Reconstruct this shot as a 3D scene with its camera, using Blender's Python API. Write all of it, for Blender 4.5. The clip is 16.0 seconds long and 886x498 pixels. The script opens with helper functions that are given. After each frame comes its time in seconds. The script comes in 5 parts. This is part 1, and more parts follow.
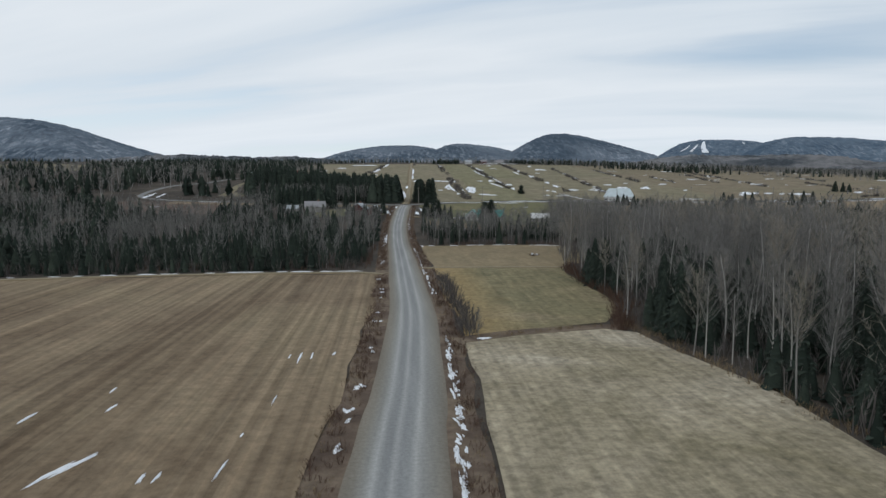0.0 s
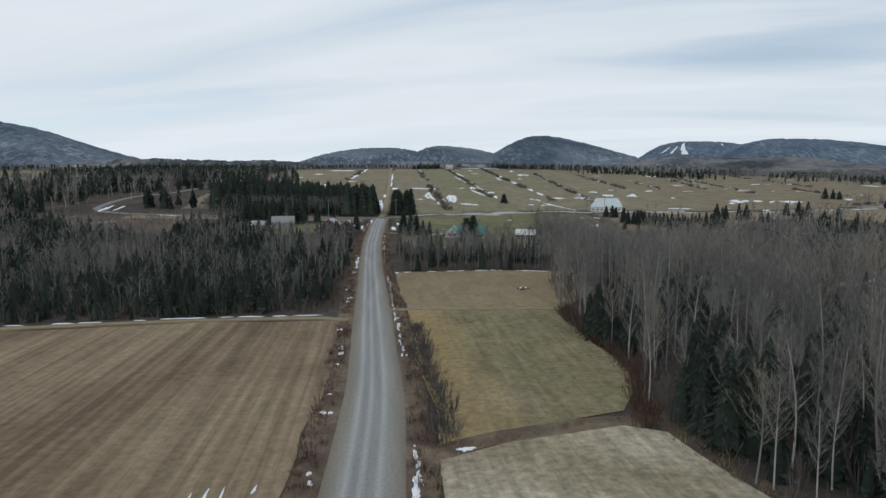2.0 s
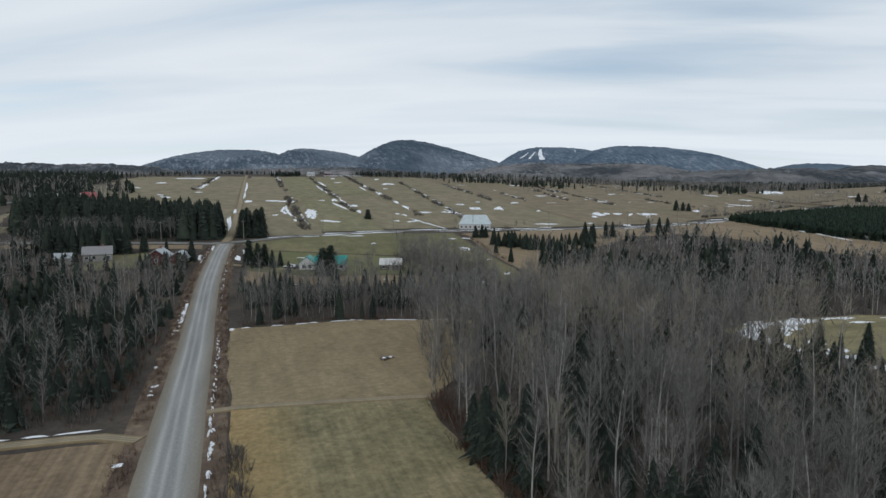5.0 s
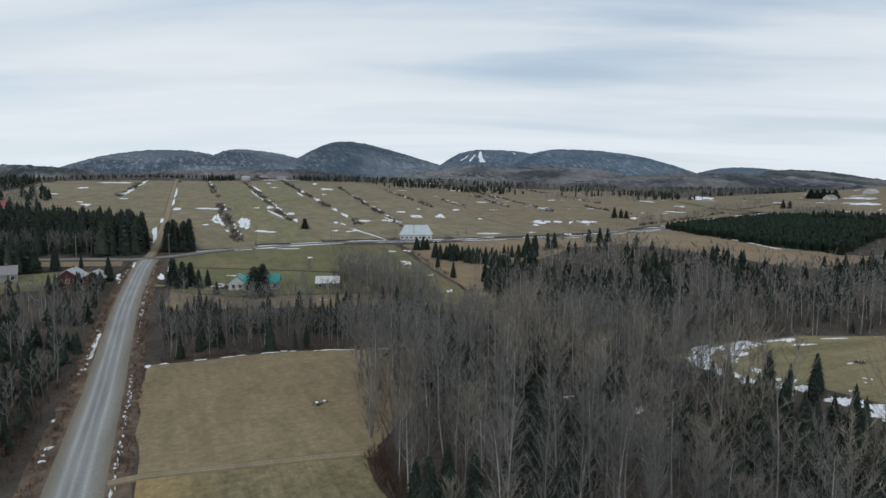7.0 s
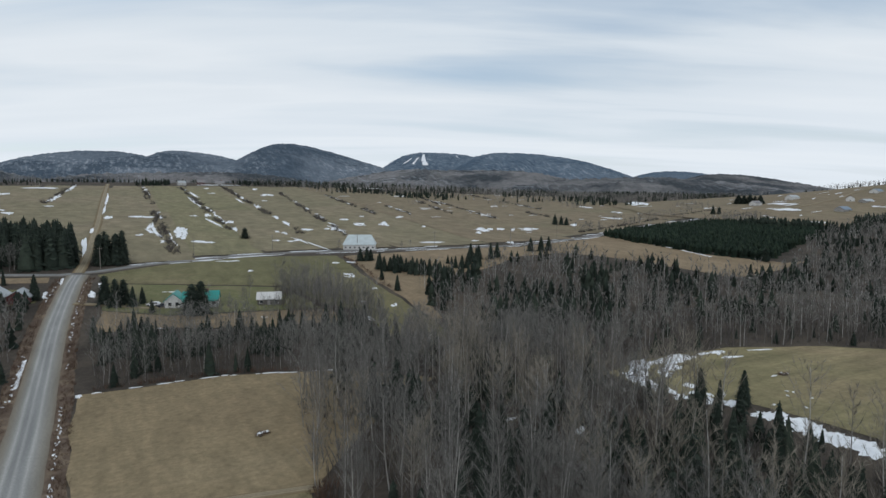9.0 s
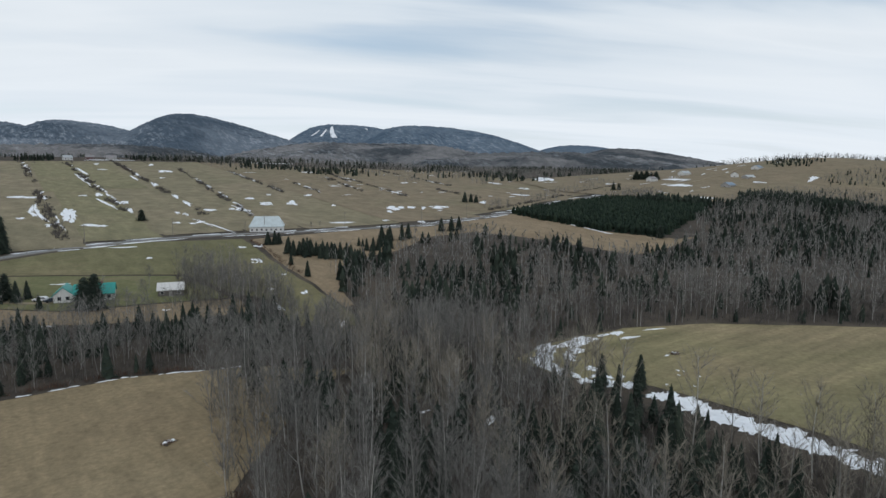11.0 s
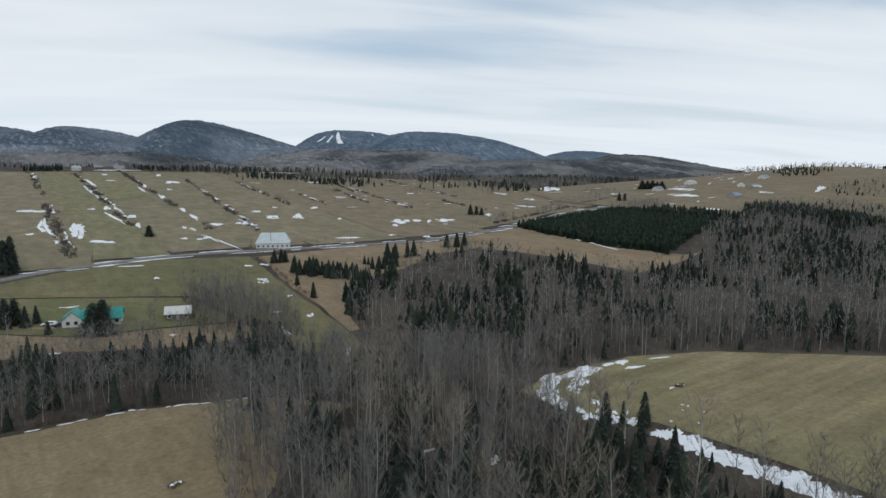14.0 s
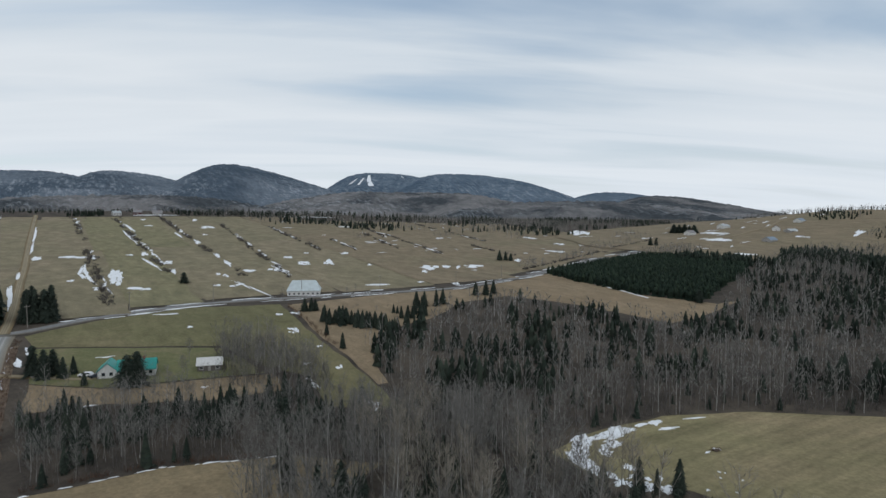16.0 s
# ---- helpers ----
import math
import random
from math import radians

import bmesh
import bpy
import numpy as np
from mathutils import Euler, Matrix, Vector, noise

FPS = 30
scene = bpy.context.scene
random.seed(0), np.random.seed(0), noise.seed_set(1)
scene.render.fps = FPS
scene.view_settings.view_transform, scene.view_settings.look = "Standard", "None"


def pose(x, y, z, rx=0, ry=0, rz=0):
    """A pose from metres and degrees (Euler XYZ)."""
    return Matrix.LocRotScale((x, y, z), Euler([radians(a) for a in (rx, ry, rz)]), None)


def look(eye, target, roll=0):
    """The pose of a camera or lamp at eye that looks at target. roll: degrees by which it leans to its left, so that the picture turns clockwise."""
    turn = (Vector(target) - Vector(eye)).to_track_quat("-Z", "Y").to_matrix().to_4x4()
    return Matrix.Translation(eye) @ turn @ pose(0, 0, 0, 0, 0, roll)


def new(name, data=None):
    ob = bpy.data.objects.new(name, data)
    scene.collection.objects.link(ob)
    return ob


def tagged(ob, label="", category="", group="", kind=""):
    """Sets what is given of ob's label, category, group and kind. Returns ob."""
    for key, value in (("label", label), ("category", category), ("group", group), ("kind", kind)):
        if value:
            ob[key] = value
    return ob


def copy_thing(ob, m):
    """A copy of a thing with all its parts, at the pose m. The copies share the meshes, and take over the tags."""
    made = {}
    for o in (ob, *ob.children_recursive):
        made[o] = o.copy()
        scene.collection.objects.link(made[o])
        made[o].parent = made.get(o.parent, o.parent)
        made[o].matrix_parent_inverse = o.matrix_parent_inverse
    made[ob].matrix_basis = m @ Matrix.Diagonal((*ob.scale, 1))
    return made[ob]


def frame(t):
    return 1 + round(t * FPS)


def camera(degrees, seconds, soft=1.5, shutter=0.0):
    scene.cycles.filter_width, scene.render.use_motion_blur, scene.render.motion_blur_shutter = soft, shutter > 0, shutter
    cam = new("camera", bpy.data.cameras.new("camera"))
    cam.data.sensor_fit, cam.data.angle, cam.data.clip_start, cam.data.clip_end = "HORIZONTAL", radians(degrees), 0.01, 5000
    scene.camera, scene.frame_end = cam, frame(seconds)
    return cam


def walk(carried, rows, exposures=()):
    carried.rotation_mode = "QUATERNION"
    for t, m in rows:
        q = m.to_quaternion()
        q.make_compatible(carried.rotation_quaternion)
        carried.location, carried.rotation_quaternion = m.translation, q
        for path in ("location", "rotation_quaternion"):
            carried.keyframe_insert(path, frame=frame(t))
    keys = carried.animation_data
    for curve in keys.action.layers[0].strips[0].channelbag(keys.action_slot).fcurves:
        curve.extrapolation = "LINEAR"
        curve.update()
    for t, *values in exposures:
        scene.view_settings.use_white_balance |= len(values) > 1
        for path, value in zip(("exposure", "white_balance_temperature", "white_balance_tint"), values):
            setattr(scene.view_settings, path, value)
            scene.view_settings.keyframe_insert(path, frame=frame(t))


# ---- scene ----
# camera: a drone that flies up along the gravel road, rises and turns right
cam = camera(70.53, 16.0, soft=1.5)
PATH = [
    (0.0, pose(-1.83, 0.00, 19.63, 84.18, 0, -4.42) @ pose(0, 0, 0, 0, 0, 0.09)),
    (0.5, pose(-1.02, 5.19, 21.04, 84.20, 0, -4.50) @ pose(0, 0, 0, 0, 0, 0.03)),
    (1.0, pose(-0.28, 10.55, 22.36, 84.23, 0, -4.79) @ pose(0, 0, 0, 0, 0, -0.02)),
    (1.5, pose(0.45, 16.34, 23.66, 84.26, 0, -5.41) @ pose(0, 0, 0, 0, 0, -0.01)),
    (2.0, pose(1.35, 21.66, 24.93, 84.31, 0, -6.08) @ pose(0, 0, 0, 0, 0, -0.11)),
    (2.5, pose(2.29, 26.96, 26.24, 84.32, 0, -7.79) @ pose(0, 0, 0, 0, 0, -0.14)),
    (3.0, pose(3.46, 32.43, 27.42, 84.34, 0, -10.42) @ pose(0, 0, 0, 0, 0, -0.18)),
    (3.5, pose(4.93, 37.44, 28.76, 84.35, 0, -13.21) @ pose(0, 0, 0, 0, 0, -0.23)),
    (4.0, pose(6.50, 42.36, 30.37, 84.33, 0, -16.10) @ pose(0, 0, 0, 0, 0, -0.19)),
    (4.2, pose(7.05, 44.16, 30.92, 84.33, 0, -16.57) @ pose(0, 0, 0, 0, 0, -0.19)),
    (6.3, pose(12.24, 58.12, 35.92, 84.65, 0, -21.71) @ pose(0, 0, 0, 0, 0, -0.05)),
    (6.5, pose(12.52, 58.85, 36.38, 84.57, 0, -22.35) @ pose(0, 0, 0, 0, 0, -0.05)),
    (7.0, pose(12.65, 59.10, 37.54, 84.61, 0, -23.58) @ pose(0, 0, 0, 0, 0, 0.00)),
    (7.5, pose(12.64, 59.00, 38.69, 84.66, 0, -24.61) @ pose(0, 0, 0, 0, 0, 0.03)),
    (8.0, pose(12.75, 59.02, 39.66, 84.72, 0, -25.45) @ pose(0, 0, 0, 0, 0, 0.06)),
    (8.5, pose(12.60, 58.94, 40.69, 84.76, 0, -26.19) @ pose(0, 0, 0, 0, 0, 0.06)),
    (9.0, pose(12.50, 58.89, 41.80, 84.80, 0, -28.74) @ pose(0, 0, 0, 0, 0, 0.07)),
    (9.5, pose(12.60, 58.84, 42.84, 84.52, 0, -30.75) @ pose(0, 0, 0, 0, 0, 0.07)),
    (10.0, pose(12.63, 58.99, 44.03, 82.37, 0, -32.69) @ pose(0, 0, 0, 0, 0, 0.14)),
    (10.2, pose(12.63, 58.99, 44.48, 82.32, 0, -34.62) @ pose(0, 0, 0, 0, 0, 0.14)),
    (12.3, pose(12.64, 59.28, 48.92, 82.32, 0, -37.60) @ pose(0, 0, 0, 0, 0, 0.20)),
    (12.5, pose(12.64, 59.28, 49.37, 82.32, 0, -37.60) @ pose(0, 0, 0, 0, 0, 0.20)),
    (13.0, pose(12.81, 59.11, 50.46, 82.39, 0, -37.56) @ pose(0, 0, 0, 0, 0, 0.19)),
    (13.5, pose(12.81, 59.17, 51.61, 82.50, 0, -37.30) @ pose(0, 0, 0, 0, 0, 0.17)),
    (14.0, pose(12.78, 59.01, 52.77, 82.73, 0, -36.36) @ pose(0, 0, 0, 0, 0, 0.18)),
    (14.5, pose(12.69, 58.94, 53.93, 83.39, 0, -35.52) @ pose(0, 0, 0, 0, 0, 0.14)),
    (15.0, pose(12.72, 58.87, 54.97, 85.23, 0, -34.88) @ pose(0, 0, 0, 0, 0, 0.15)),
    (15.5, pose(12.78, 58.80, 55.91, 86.45, 0, -34.21) @ pose(0, 0, 0, 0, 0, 0.15)),
    (16.0, pose(12.73, 58.75, 56.92, 86.44, 0, -33.67) @ pose(0, 0, 0, 0, 0, 0.08)),
]
walk(cam, PATH, [(0.0, 0.0, 6100, 10), (9.0, 0.02, 6120, 10), (12.3, 0.08, 6120, 10), (13.5, 0.07, 6120, 10), (14.5, 0.0, 6120, 10), (16.0, -0.06, 6120, 10)])

# ---- world and sun: bright overcast with thin blue gaps ----
world = bpy.data.worlds.new("world")
scene.world = world
world.use_nodes = True
wn, wl = world.node_tree.nodes, world.node_tree.links
wn.clear()


def wnode(kind, **sets):
    n = wn.new(kind)
    for k, v in sets.items():
        n.inputs[k].default_value = v
    return n


def wmath(op, a, b):
    n = wn.new("ShaderNodeMath")
    n.operation = op
    for i, v in enumerate((a, b)):
        if isinstance(v, (int, float)):
            n.inputs[i].default_value = v
        else:
            wl.new(v, n.inputs[i])
    return n.outputs[0]


def wramp(fac, stops):
    n = wn.new("ShaderNodeValToRGB")
    while len(n.color_ramp.elements) < len(stops):
        n.color_ramp.elements.new(0.5)
    for e, (p, c) in zip(n.color_ramp.elements, stops):
        e.position, e.color = p, (*c, 1)
    wl.new(fac, n.inputs[0])
    return n.outputs[0]


sky = wn.new("ShaderNodeTexSky")
sky.sky_type, sky.sun_disc = "NISHITA", False
sky.sun_elevation, sky.sun_rotation = radians(24), radians(150)
sky_dim = wn.new("ShaderNodeVectorMath")
sky_dim.operation = "SCALE"
sky_dim.inputs["Scale"].default_value = 0.11
wl.new(sky.outputs[0], sky_dim.inputs[0])
wco = wn.new("ShaderNodeTexCoord")
wsep = wn.new("ShaderNodeSeparateXYZ")
wl.new(wco.outputs["Generated"], wsep.inputs[0])
height = wmath("MAXIMUM", wsep.outputs[2], 0.0)
lift = wmath("ADD", height, 0.10)
wcomb = wn.new("ShaderNodeCombineXYZ")
wl.new(wmath("DIVIDE", wsep.outputs[0], lift), wcomb.inputs[0])
wl.new(wmath("DIVIDE", wsep.outputs[1], lift), wcomb.inputs[1])
wturn = wn.new("ShaderNodeMapping")
wturn.inputs["Rotation"].default_value = (0, 0, radians(24))
wl.new(wcomb.outputs[0], wturn.inputs[0])
wmap = wn.new("ShaderNodeMapping")
wmap.inputs["Scale"].default_value = (0.22, 0.8, 1)
wmap.inputs["Location"].default_value = (3.4, 0.35, 0)
wl.new(wturn.outputs[0], wmap.inputs[0])
wno = wnode("ShaderNodeTexNoise", Scale=1.15, Detail=7.0, Roughness=0.47, Distortion=0.35)
wl.new(wmap.outputs[0], wno.inputs["Vector"])
cloud_tone = wramp(wno.outputs[0], [(0.30, (0.52, 0.62, 0.71)), (0.45, (0.66, 0.71, 0.74)), (0.60, (0.77, 0.795, 0.80)), (0.75, (0.70, 0.735, 0.75))])
cover = wramp(wno.outputs[0], [(0.30, (0.45, 0.45, 0.45)), (0.48, (1, 1, 1))])
cmix = wn.new("ShaderNodeMixRGB")
wl.new(cover, cmix.inputs[0])
wl.new(sky_dim.outputs[0], cmix.inputs[1])
wl.new(cloud_tone, cmix.inputs[2])
glow = wramp(height, [(0.0, (0.62, 0.62, 0.62)), (0.05, (0.55, 0.55, 0.55)), (0.17, (0, 0, 0))])
hmix = wn.new("ShaderNodeMixRGB")
wl.new(glow, hmix.inputs[0])
wl.new(cmix.outputs[0], hmix.inputs[1])
hmix.inputs[2].default_value = (0.82, 0.85, 0.86, 1)
wbg = wnode("ShaderNodeBackground", Strength=1.0)
wl.new(hmix.outputs[0], wbg.inputs[0])
wout = wn.new("ShaderNodeOutputWorld")
wl.new(wbg.outputs[0], wout.inputs[0])

sun_data = bpy.data.lights.new("sun", "SUN")
sun_data.energy, sun_data.angle, sun_data.color = 0.6, radians(25), (1, 0.96, 0.9)
sun = new("sun", sun_data)
sun.matrix_world = look((0, 0, 300), (120, 210, 180))

# ---- materials ----


class Nodes:
    """A principled material with helpers to wire its colour, roughness and relief."""

    def __init__(self, name, rough=0.9, spec=0.2):
        self.mat = bpy.data.materials.new(name)
        self.mat.use_nodes = True
        self.n, self.l = self.mat.node_tree.nodes, self.mat.node_tree.links
        self.b = self.n["Principled BSDF"]
        self.b.inputs["Roughness"].default_value = rough
        self.b.inputs["Specular IOR Level"].default_value = spec
        self.pos = self.n.new("ShaderNodeNewGeometry")

    def where(self, scale=(1, 1, 1), turn=0.0):
        m = self.n.new("ShaderNodeMapping")
        m.inputs["Scale"].default_value, m.inputs["Rotation"].default_value = scale, (0, 0, radians(turn))
        self.l.new(self.pos.outputs["Position"], m.inputs[0])
        return m.outputs[0]

    def noise(self, scale, detail=4.0, rough=0.55, vec=None, distort=0.0):
        t = self.n.new("ShaderNodeTexNoise")
        t.inputs["Scale"].default_value, t.inputs["Detail"].default_value = scale, detail
        t.inputs["Roughness"].default_value, t.inputs["Distortion"].default_value = rough, distort
        self.l.new(vec if vec else self.pos.outputs["Position"], t.inputs["Vector"])
        return t.outputs[0]

    def ramp(self, fac, stops):
        r = self.n.new("ShaderNodeValToRGB")
        while len(r.color_ramp.elements) < len(stops):
            r.color_ramp.elements.new(0.5)
        for e, (p, c) in zip(r.color_ramp.elements, stops):
            e.position, e.color = p, (*c, 1)
        self.l.new(fac, r.inputs[0])
        return r.outputs[0]

    def mix(self, fac, a, b, kind="MIX"):
        m = self.n.new("ShaderNodeMixRGB")
        m.blend_type = kind
        for i, v in enumerate((fac, a, b)):
            if isinstance(v, tuple):
                m.inputs[i].default_value = (*v, 1)
            elif isinstance(v, (int, float)):
                m.inputs[i].default_value = v
            else:
                self.l.new(v, m.inputs[i])
        return m.outputs[0]

    def random(self, island=False):
        if island:
            return self.pos.outputs["Random Per Island"]
        return self.n.new("ShaderNodeObjectInfo").outputs["Random"]

    def done(self, colour, relief=None, strength=0.4, depth=0.1):
        if isinstance(colour, tuple):
            self.b.inputs["Base Color"].default_value = (*colour, 1)
        else:
            self.l.new(colour, self.b.inputs["Base Color"])
        if relief is not None:
            k = self.n.new("ShaderNodeBump")
            k.inputs["Strength"].default_value, k.inputs["Distance"].default_value = strength, depth
            self.l.new(relief, k.inputs["Height"])
            self.l.new(k.outputs[0], self.b.inputs["Normal"])
        return self.mat


def shades(c, *ks):
    return [tuple(v * k for v in c) for k in ks]


def field_mat(name, colours, turn=0.0, streak=(0.5, 0.012, 1), streak_k=0.3, tint=None, patch=0.018, tuft_k=0.4, clod_k=0.22, band=0.0, margin=None):
    """Mown or tilled winter field: broad patches, working streaks along one way, tufts."""
    m = Nodes(name, 0.95, 0.1)
    colours = [tuple(1.05 * (v * 0.86 + 0.14 * sum(c) / 3) for v in c) for c in colours]
    broad = m.noise(patch, 5, 0.6, distort=0.6)
    col = m.ramp(broad, [(0.32, colours[0]), (0.5, colours[1]), (0.68, colours[2])])
    lines = m.noise(1.0, 3, 0.6, m.where(streak, turn))
    col = m.mix(streak_k, col, m.ramp(lines, [(0.35, (0.42, 0.40, 0.38)), (0.65, (1.5, 1.45, 1.38))]), "MULTIPLY")
    tuft = m.noise(0.9, 6, 0.72)
    col = m.mix(tuft_k, col, m.ramp(tuft, [(0.34, (0.5, 0.49, 0.47)), (0.66, (1.5, 1.48, 1.44))]), "MULTIPLY")
    clod = m.noise(0.16, 5, 0.65)
    col = m.mix(clod_k, col, m.ramp(clod, [(0.36, (0.66, 0.65, 0.63)), (0.64, (1.34, 1.33, 1.31))]), "MULTIPLY")
    if band:
        rows = m.noise(1.0, 4, 0.62, m.where((0.11, 0.006, 1), turn), distort=0.4)
        col = m.mix(band, col, m.ramp(rows, [(0.36, (0.45, 0.38, 0.33)), (0.5, (1.0, 0.98, 0.95)), (0.64, (1.35, 1.34, 1.3))]), "MULTIPLY")
        wheel = m.noise(1.0, 2, 0.5, m.where((0.9, 0.004, 1), turn + 2))
        col = m.mix(band * 0.6, col, m.ramp(wheel, [(0.42, (0.6, 0.55, 0.5)), (0.5, (1.1, 1.1, 1.1)), (0.62, (1.05, 1.03, 1.0)), (0.68, (1.5, 1.45, 1.36))]), "MULTIPLY")
    if margin:
        sep = m.n.new("ShaderNodeSeparateXYZ")
        m.l.new(m.pos.outputs["Position"], sep.inputs[0])
        add = m.n.new("ShaderNodeMath")
        add.operation = "MULTIPLY_ADD"
        m.l.new(m.noise(0.12, 4, 0.6), add.inputs[0])
        add.inputs[1].default_value = 9.0
        m.l.new(sep.outputs[0], add.inputs[2])
        part_of = m.n.new("ShaderNodeMath")
        part_of.operation = "DIVIDE"
        m.l.new(add.outputs[0], part_of.inputs[0])
        part_of.inputs[1].default_value = 40.0
        col = m.mix(m.ramp(part_of.outputs[0], [(0.32, (0.6, 0.6, 0.6)), (0.56, (0, 0, 0))]), col, m.mix(0.5, margin, m.ramp(tuft, [(0.34, (0.5, 0.49, 0.47)), (0.66, (1.5, 1.48, 1.44))]), "MULTIPLY"))
    if tint:
        col = m.mix(m.ramp(m.noise(0.03, 3, 0.5), [(0.48, (0, 0, 0)), (0.62, (1, 1, 1))]), col, tint)
    return m.done(col, m.noise(2.2, 5, 0.7), 0.5, 0.25)


TAN, GREEN, BROWN = (0.215, 0.165, 0.09), (0.16, 0.155, 0.068), (0.17, 0.118, 0.07)
M = {}
M["litter"] = field_mat("forest_litter", [(0.042, 0.036, 0.03), (0.066, 0.055, 0.045), (0.095, 0.078, 0.06)], streak_k=0.0, patch=0.05)
M["tilled"] = field_mat("tilled_field", [(0.135, 0.097, 0.062), (0.2, 0.152, 0.098), (0.225, 0.18, 0.112)], 0, (1.0, 0.02, 1), 0.34, patch=0.022, band=0.5)
M["stubble"] = field_mat("stubble_field", [(0.20, 0.172, 0.105), (0.30, 0.258, 0.178), (0.40, 0.352, 0.27)], 0, (1.3, 0.07, 1), 0.3, patch=0.04, tuft_k=0.65)
M["hay"] = field_mat("hay_field", [(0.16, 0.145, 0.08), (0.2, 0.172, 0.092), (0.27, 0.22, 0.135)], 0, (0.9, 0.06, 1), 0.3, patch=0.03, tuft_k=0.55, clod_k=0.35, margin=(0.34, 0.235, 0.105))
M["tan"] = field_mat("tan_field", [(0.20, 0.152, 0.088), (0.225, 0.175, 0.10), (0.245, 0.195, 0.115)], 3, (0.4, 0.05, 1), 0.2)
M["right"] = field_mat("open_field", [(0.172, 0.162, 0.08), (0.205, 0.18, 0.093), (0.25, 0.196, 0.116)], 0, (0.02, 0.25, 1), 0.35, patch=0.012)
M["green"] = field_mat("green_meadow", [(0.125, 0.12, 0.058), (0.145, 0.136, 0.065), (0.175, 0.152, 0.08)], 70, (0.2, 0.03, 1), 0.2)
M["sedge"] = field_mat("sedge_meadow", [(0.18, 0.136, 0.083), (0.235, 0.178, 0.11), (0.205, 0.152, 0.092)], 60, (0.2, 0.05, 1), 0.2)
M["pasture"] = field_mat("hill_pasture", [(0.182, 0.162, 0.1), (0.202, 0.176, 0.11), (0.22, 0.182, 0.122)], 0, (0.12, 0.01, 1), 0.3, patch=0.009)
M["pasture_green"] = field_mat("green_pasture", [(0.172, 0.162, 0.09), (0.19, 0.176, 0.098), (0.2, 0.174, 0.104)], 0, (0.2, 0.01, 1), 0.3, patch=0.012)
M["pasture_brown"] = field_mat("brown_pasture", [(0.18, 0.15, 0.098), (0.2, 0.16, 0.104), (0.178, 0.156, 0.096)], 0, (0.12, 0.01, 1), 0.3, patch=0.01)
M["verge"] = field_mat("verge_sod", [(0.075, 0.052, 0.04), (0.125, 0.09, 0.065), (0.19, 0.145, 0.1)], 0, streak_k=0.0, patch=0.15)
M["cutover"] = field_mat("cutover_ground", [(0.085, 0.062, 0.05), (0.125, 0.088, 0.07), (0.155, 0.112, 0.086)], 0, streak_k=0.0, patch=0.05, clod_k=0.5)
M["lawn"] = field_mat("lawn_grass", [(0.115, 0.125, 0.055), (0.14, 0.14, 0.062), (0.18, 0.155, 0.085)], 0, streak_k=0.0, patch=0.06)


def gravel_mat(name, base, wheel, along="x"):
    """Gravel with paler wheel tracks that run along the road (the UV's u goes across it)."""
    m = Nodes(name, 0.95, 0.15)
    uv = m.n.new("ShaderNodeUVMap")
    sep = m.n.new("ShaderNodeSeparateXYZ")
    m.l.new(uv.outputs[0], sep.inputs[0])
    w1 = m.ramp(sep.outputs[0], [(0.0, (0.62, 0.52, 0.4)), (0.13, (0.72, 0.66, 0.56)), (0.22, (0.85, 0.84, 0.8)), (0.29, (1.28, 1.29, 1.29)), (0.35, (0.86, 0.88, 0.9)),
                                (0.41, (0.84, 0.86, 0.89)), (0.46, (1.22, 1.23, 1.24)), (0.52, (0.84, 0.86, 0.89)), (0.60, (0.88, 0.9, 0.92)), (0.66, (1.3, 1.3, 1.29)), (0.73, (0.86, 0.86, 0.84)),
                                (0.87, (0.74, 0.69, 0.6)), (1.0, (0.6, 0.5, 0.38))])
    long = m.noise(1.0, 4, 0.6, m.where((0.5, 0.03, 1)))
    col = m.mix(0.9, base, w1, "MULTIPLY")
    col = m.mix(0.5, col, m.ramp(long, [(0.3, (0.72, 0.72, 0.72)), (0.7, (1.25, 1.24, 1.22))]), "MULTIPLY")
    col = m.mix(0.5, col, m.ramp(m.noise(3.0, 6, 0.75), [(0.3, (0.6, 0.6, 0.6)), (0.7, (1.4, 1.4, 1.4))]), "MULTIPLY")
    return m.done(col, m.noise(9, 4, 0.7), 0.4, 0.05)


M["gravel"] = gravel_mat("gravel", (0.272, 0.27, 0.26), (0.4, 0.4, 0.4))
M["asphalt"] = gravel_mat("worn_asphalt", (0.20, 0.20, 0.20), (0.3, 0.3, 0.3))
M["dirt"] = gravel_mat("track_dirt", (0.24, 0.20, 0.135), (0.3, 0.3, 0.3))


def speck_mat(name, a, b, c, scale=1.5, rough=0.9, spec=0.2):
    m = Nodes(name, rough, spec)
    col = m.ramp(m.noise(scale, 5, 0.65), [(0.3, a), (0.5, b), (0.7, c)])
    return m.done(col, m.noise(scale * 6, 3, 0.6), 0.3, 0.03)


M["snow"] = speck_mat("old_snow", (0.62, 0.64, 0.67), (0.74, 0.76, 0.79), (0.82, 0.84, 0.86), 0.4, 0.6)


def plant_mat(name, lo, mid, hi, scale=0.5, island=True):
    m = Nodes(name, 0.95, 0.1)
    col = m.ramp(m.random(island), [(0.0, lo), (0.62, mid), (1.0, hi)])
    col = m.mix(0.5, col, m.ramp(m.noise(scale, 4, 0.6), [(0.3, (0.6, 0.6, 0.6)), (0.7, (1.4, 1.4, 1.4))]), "MULTIPLY")
    return m.done(col)


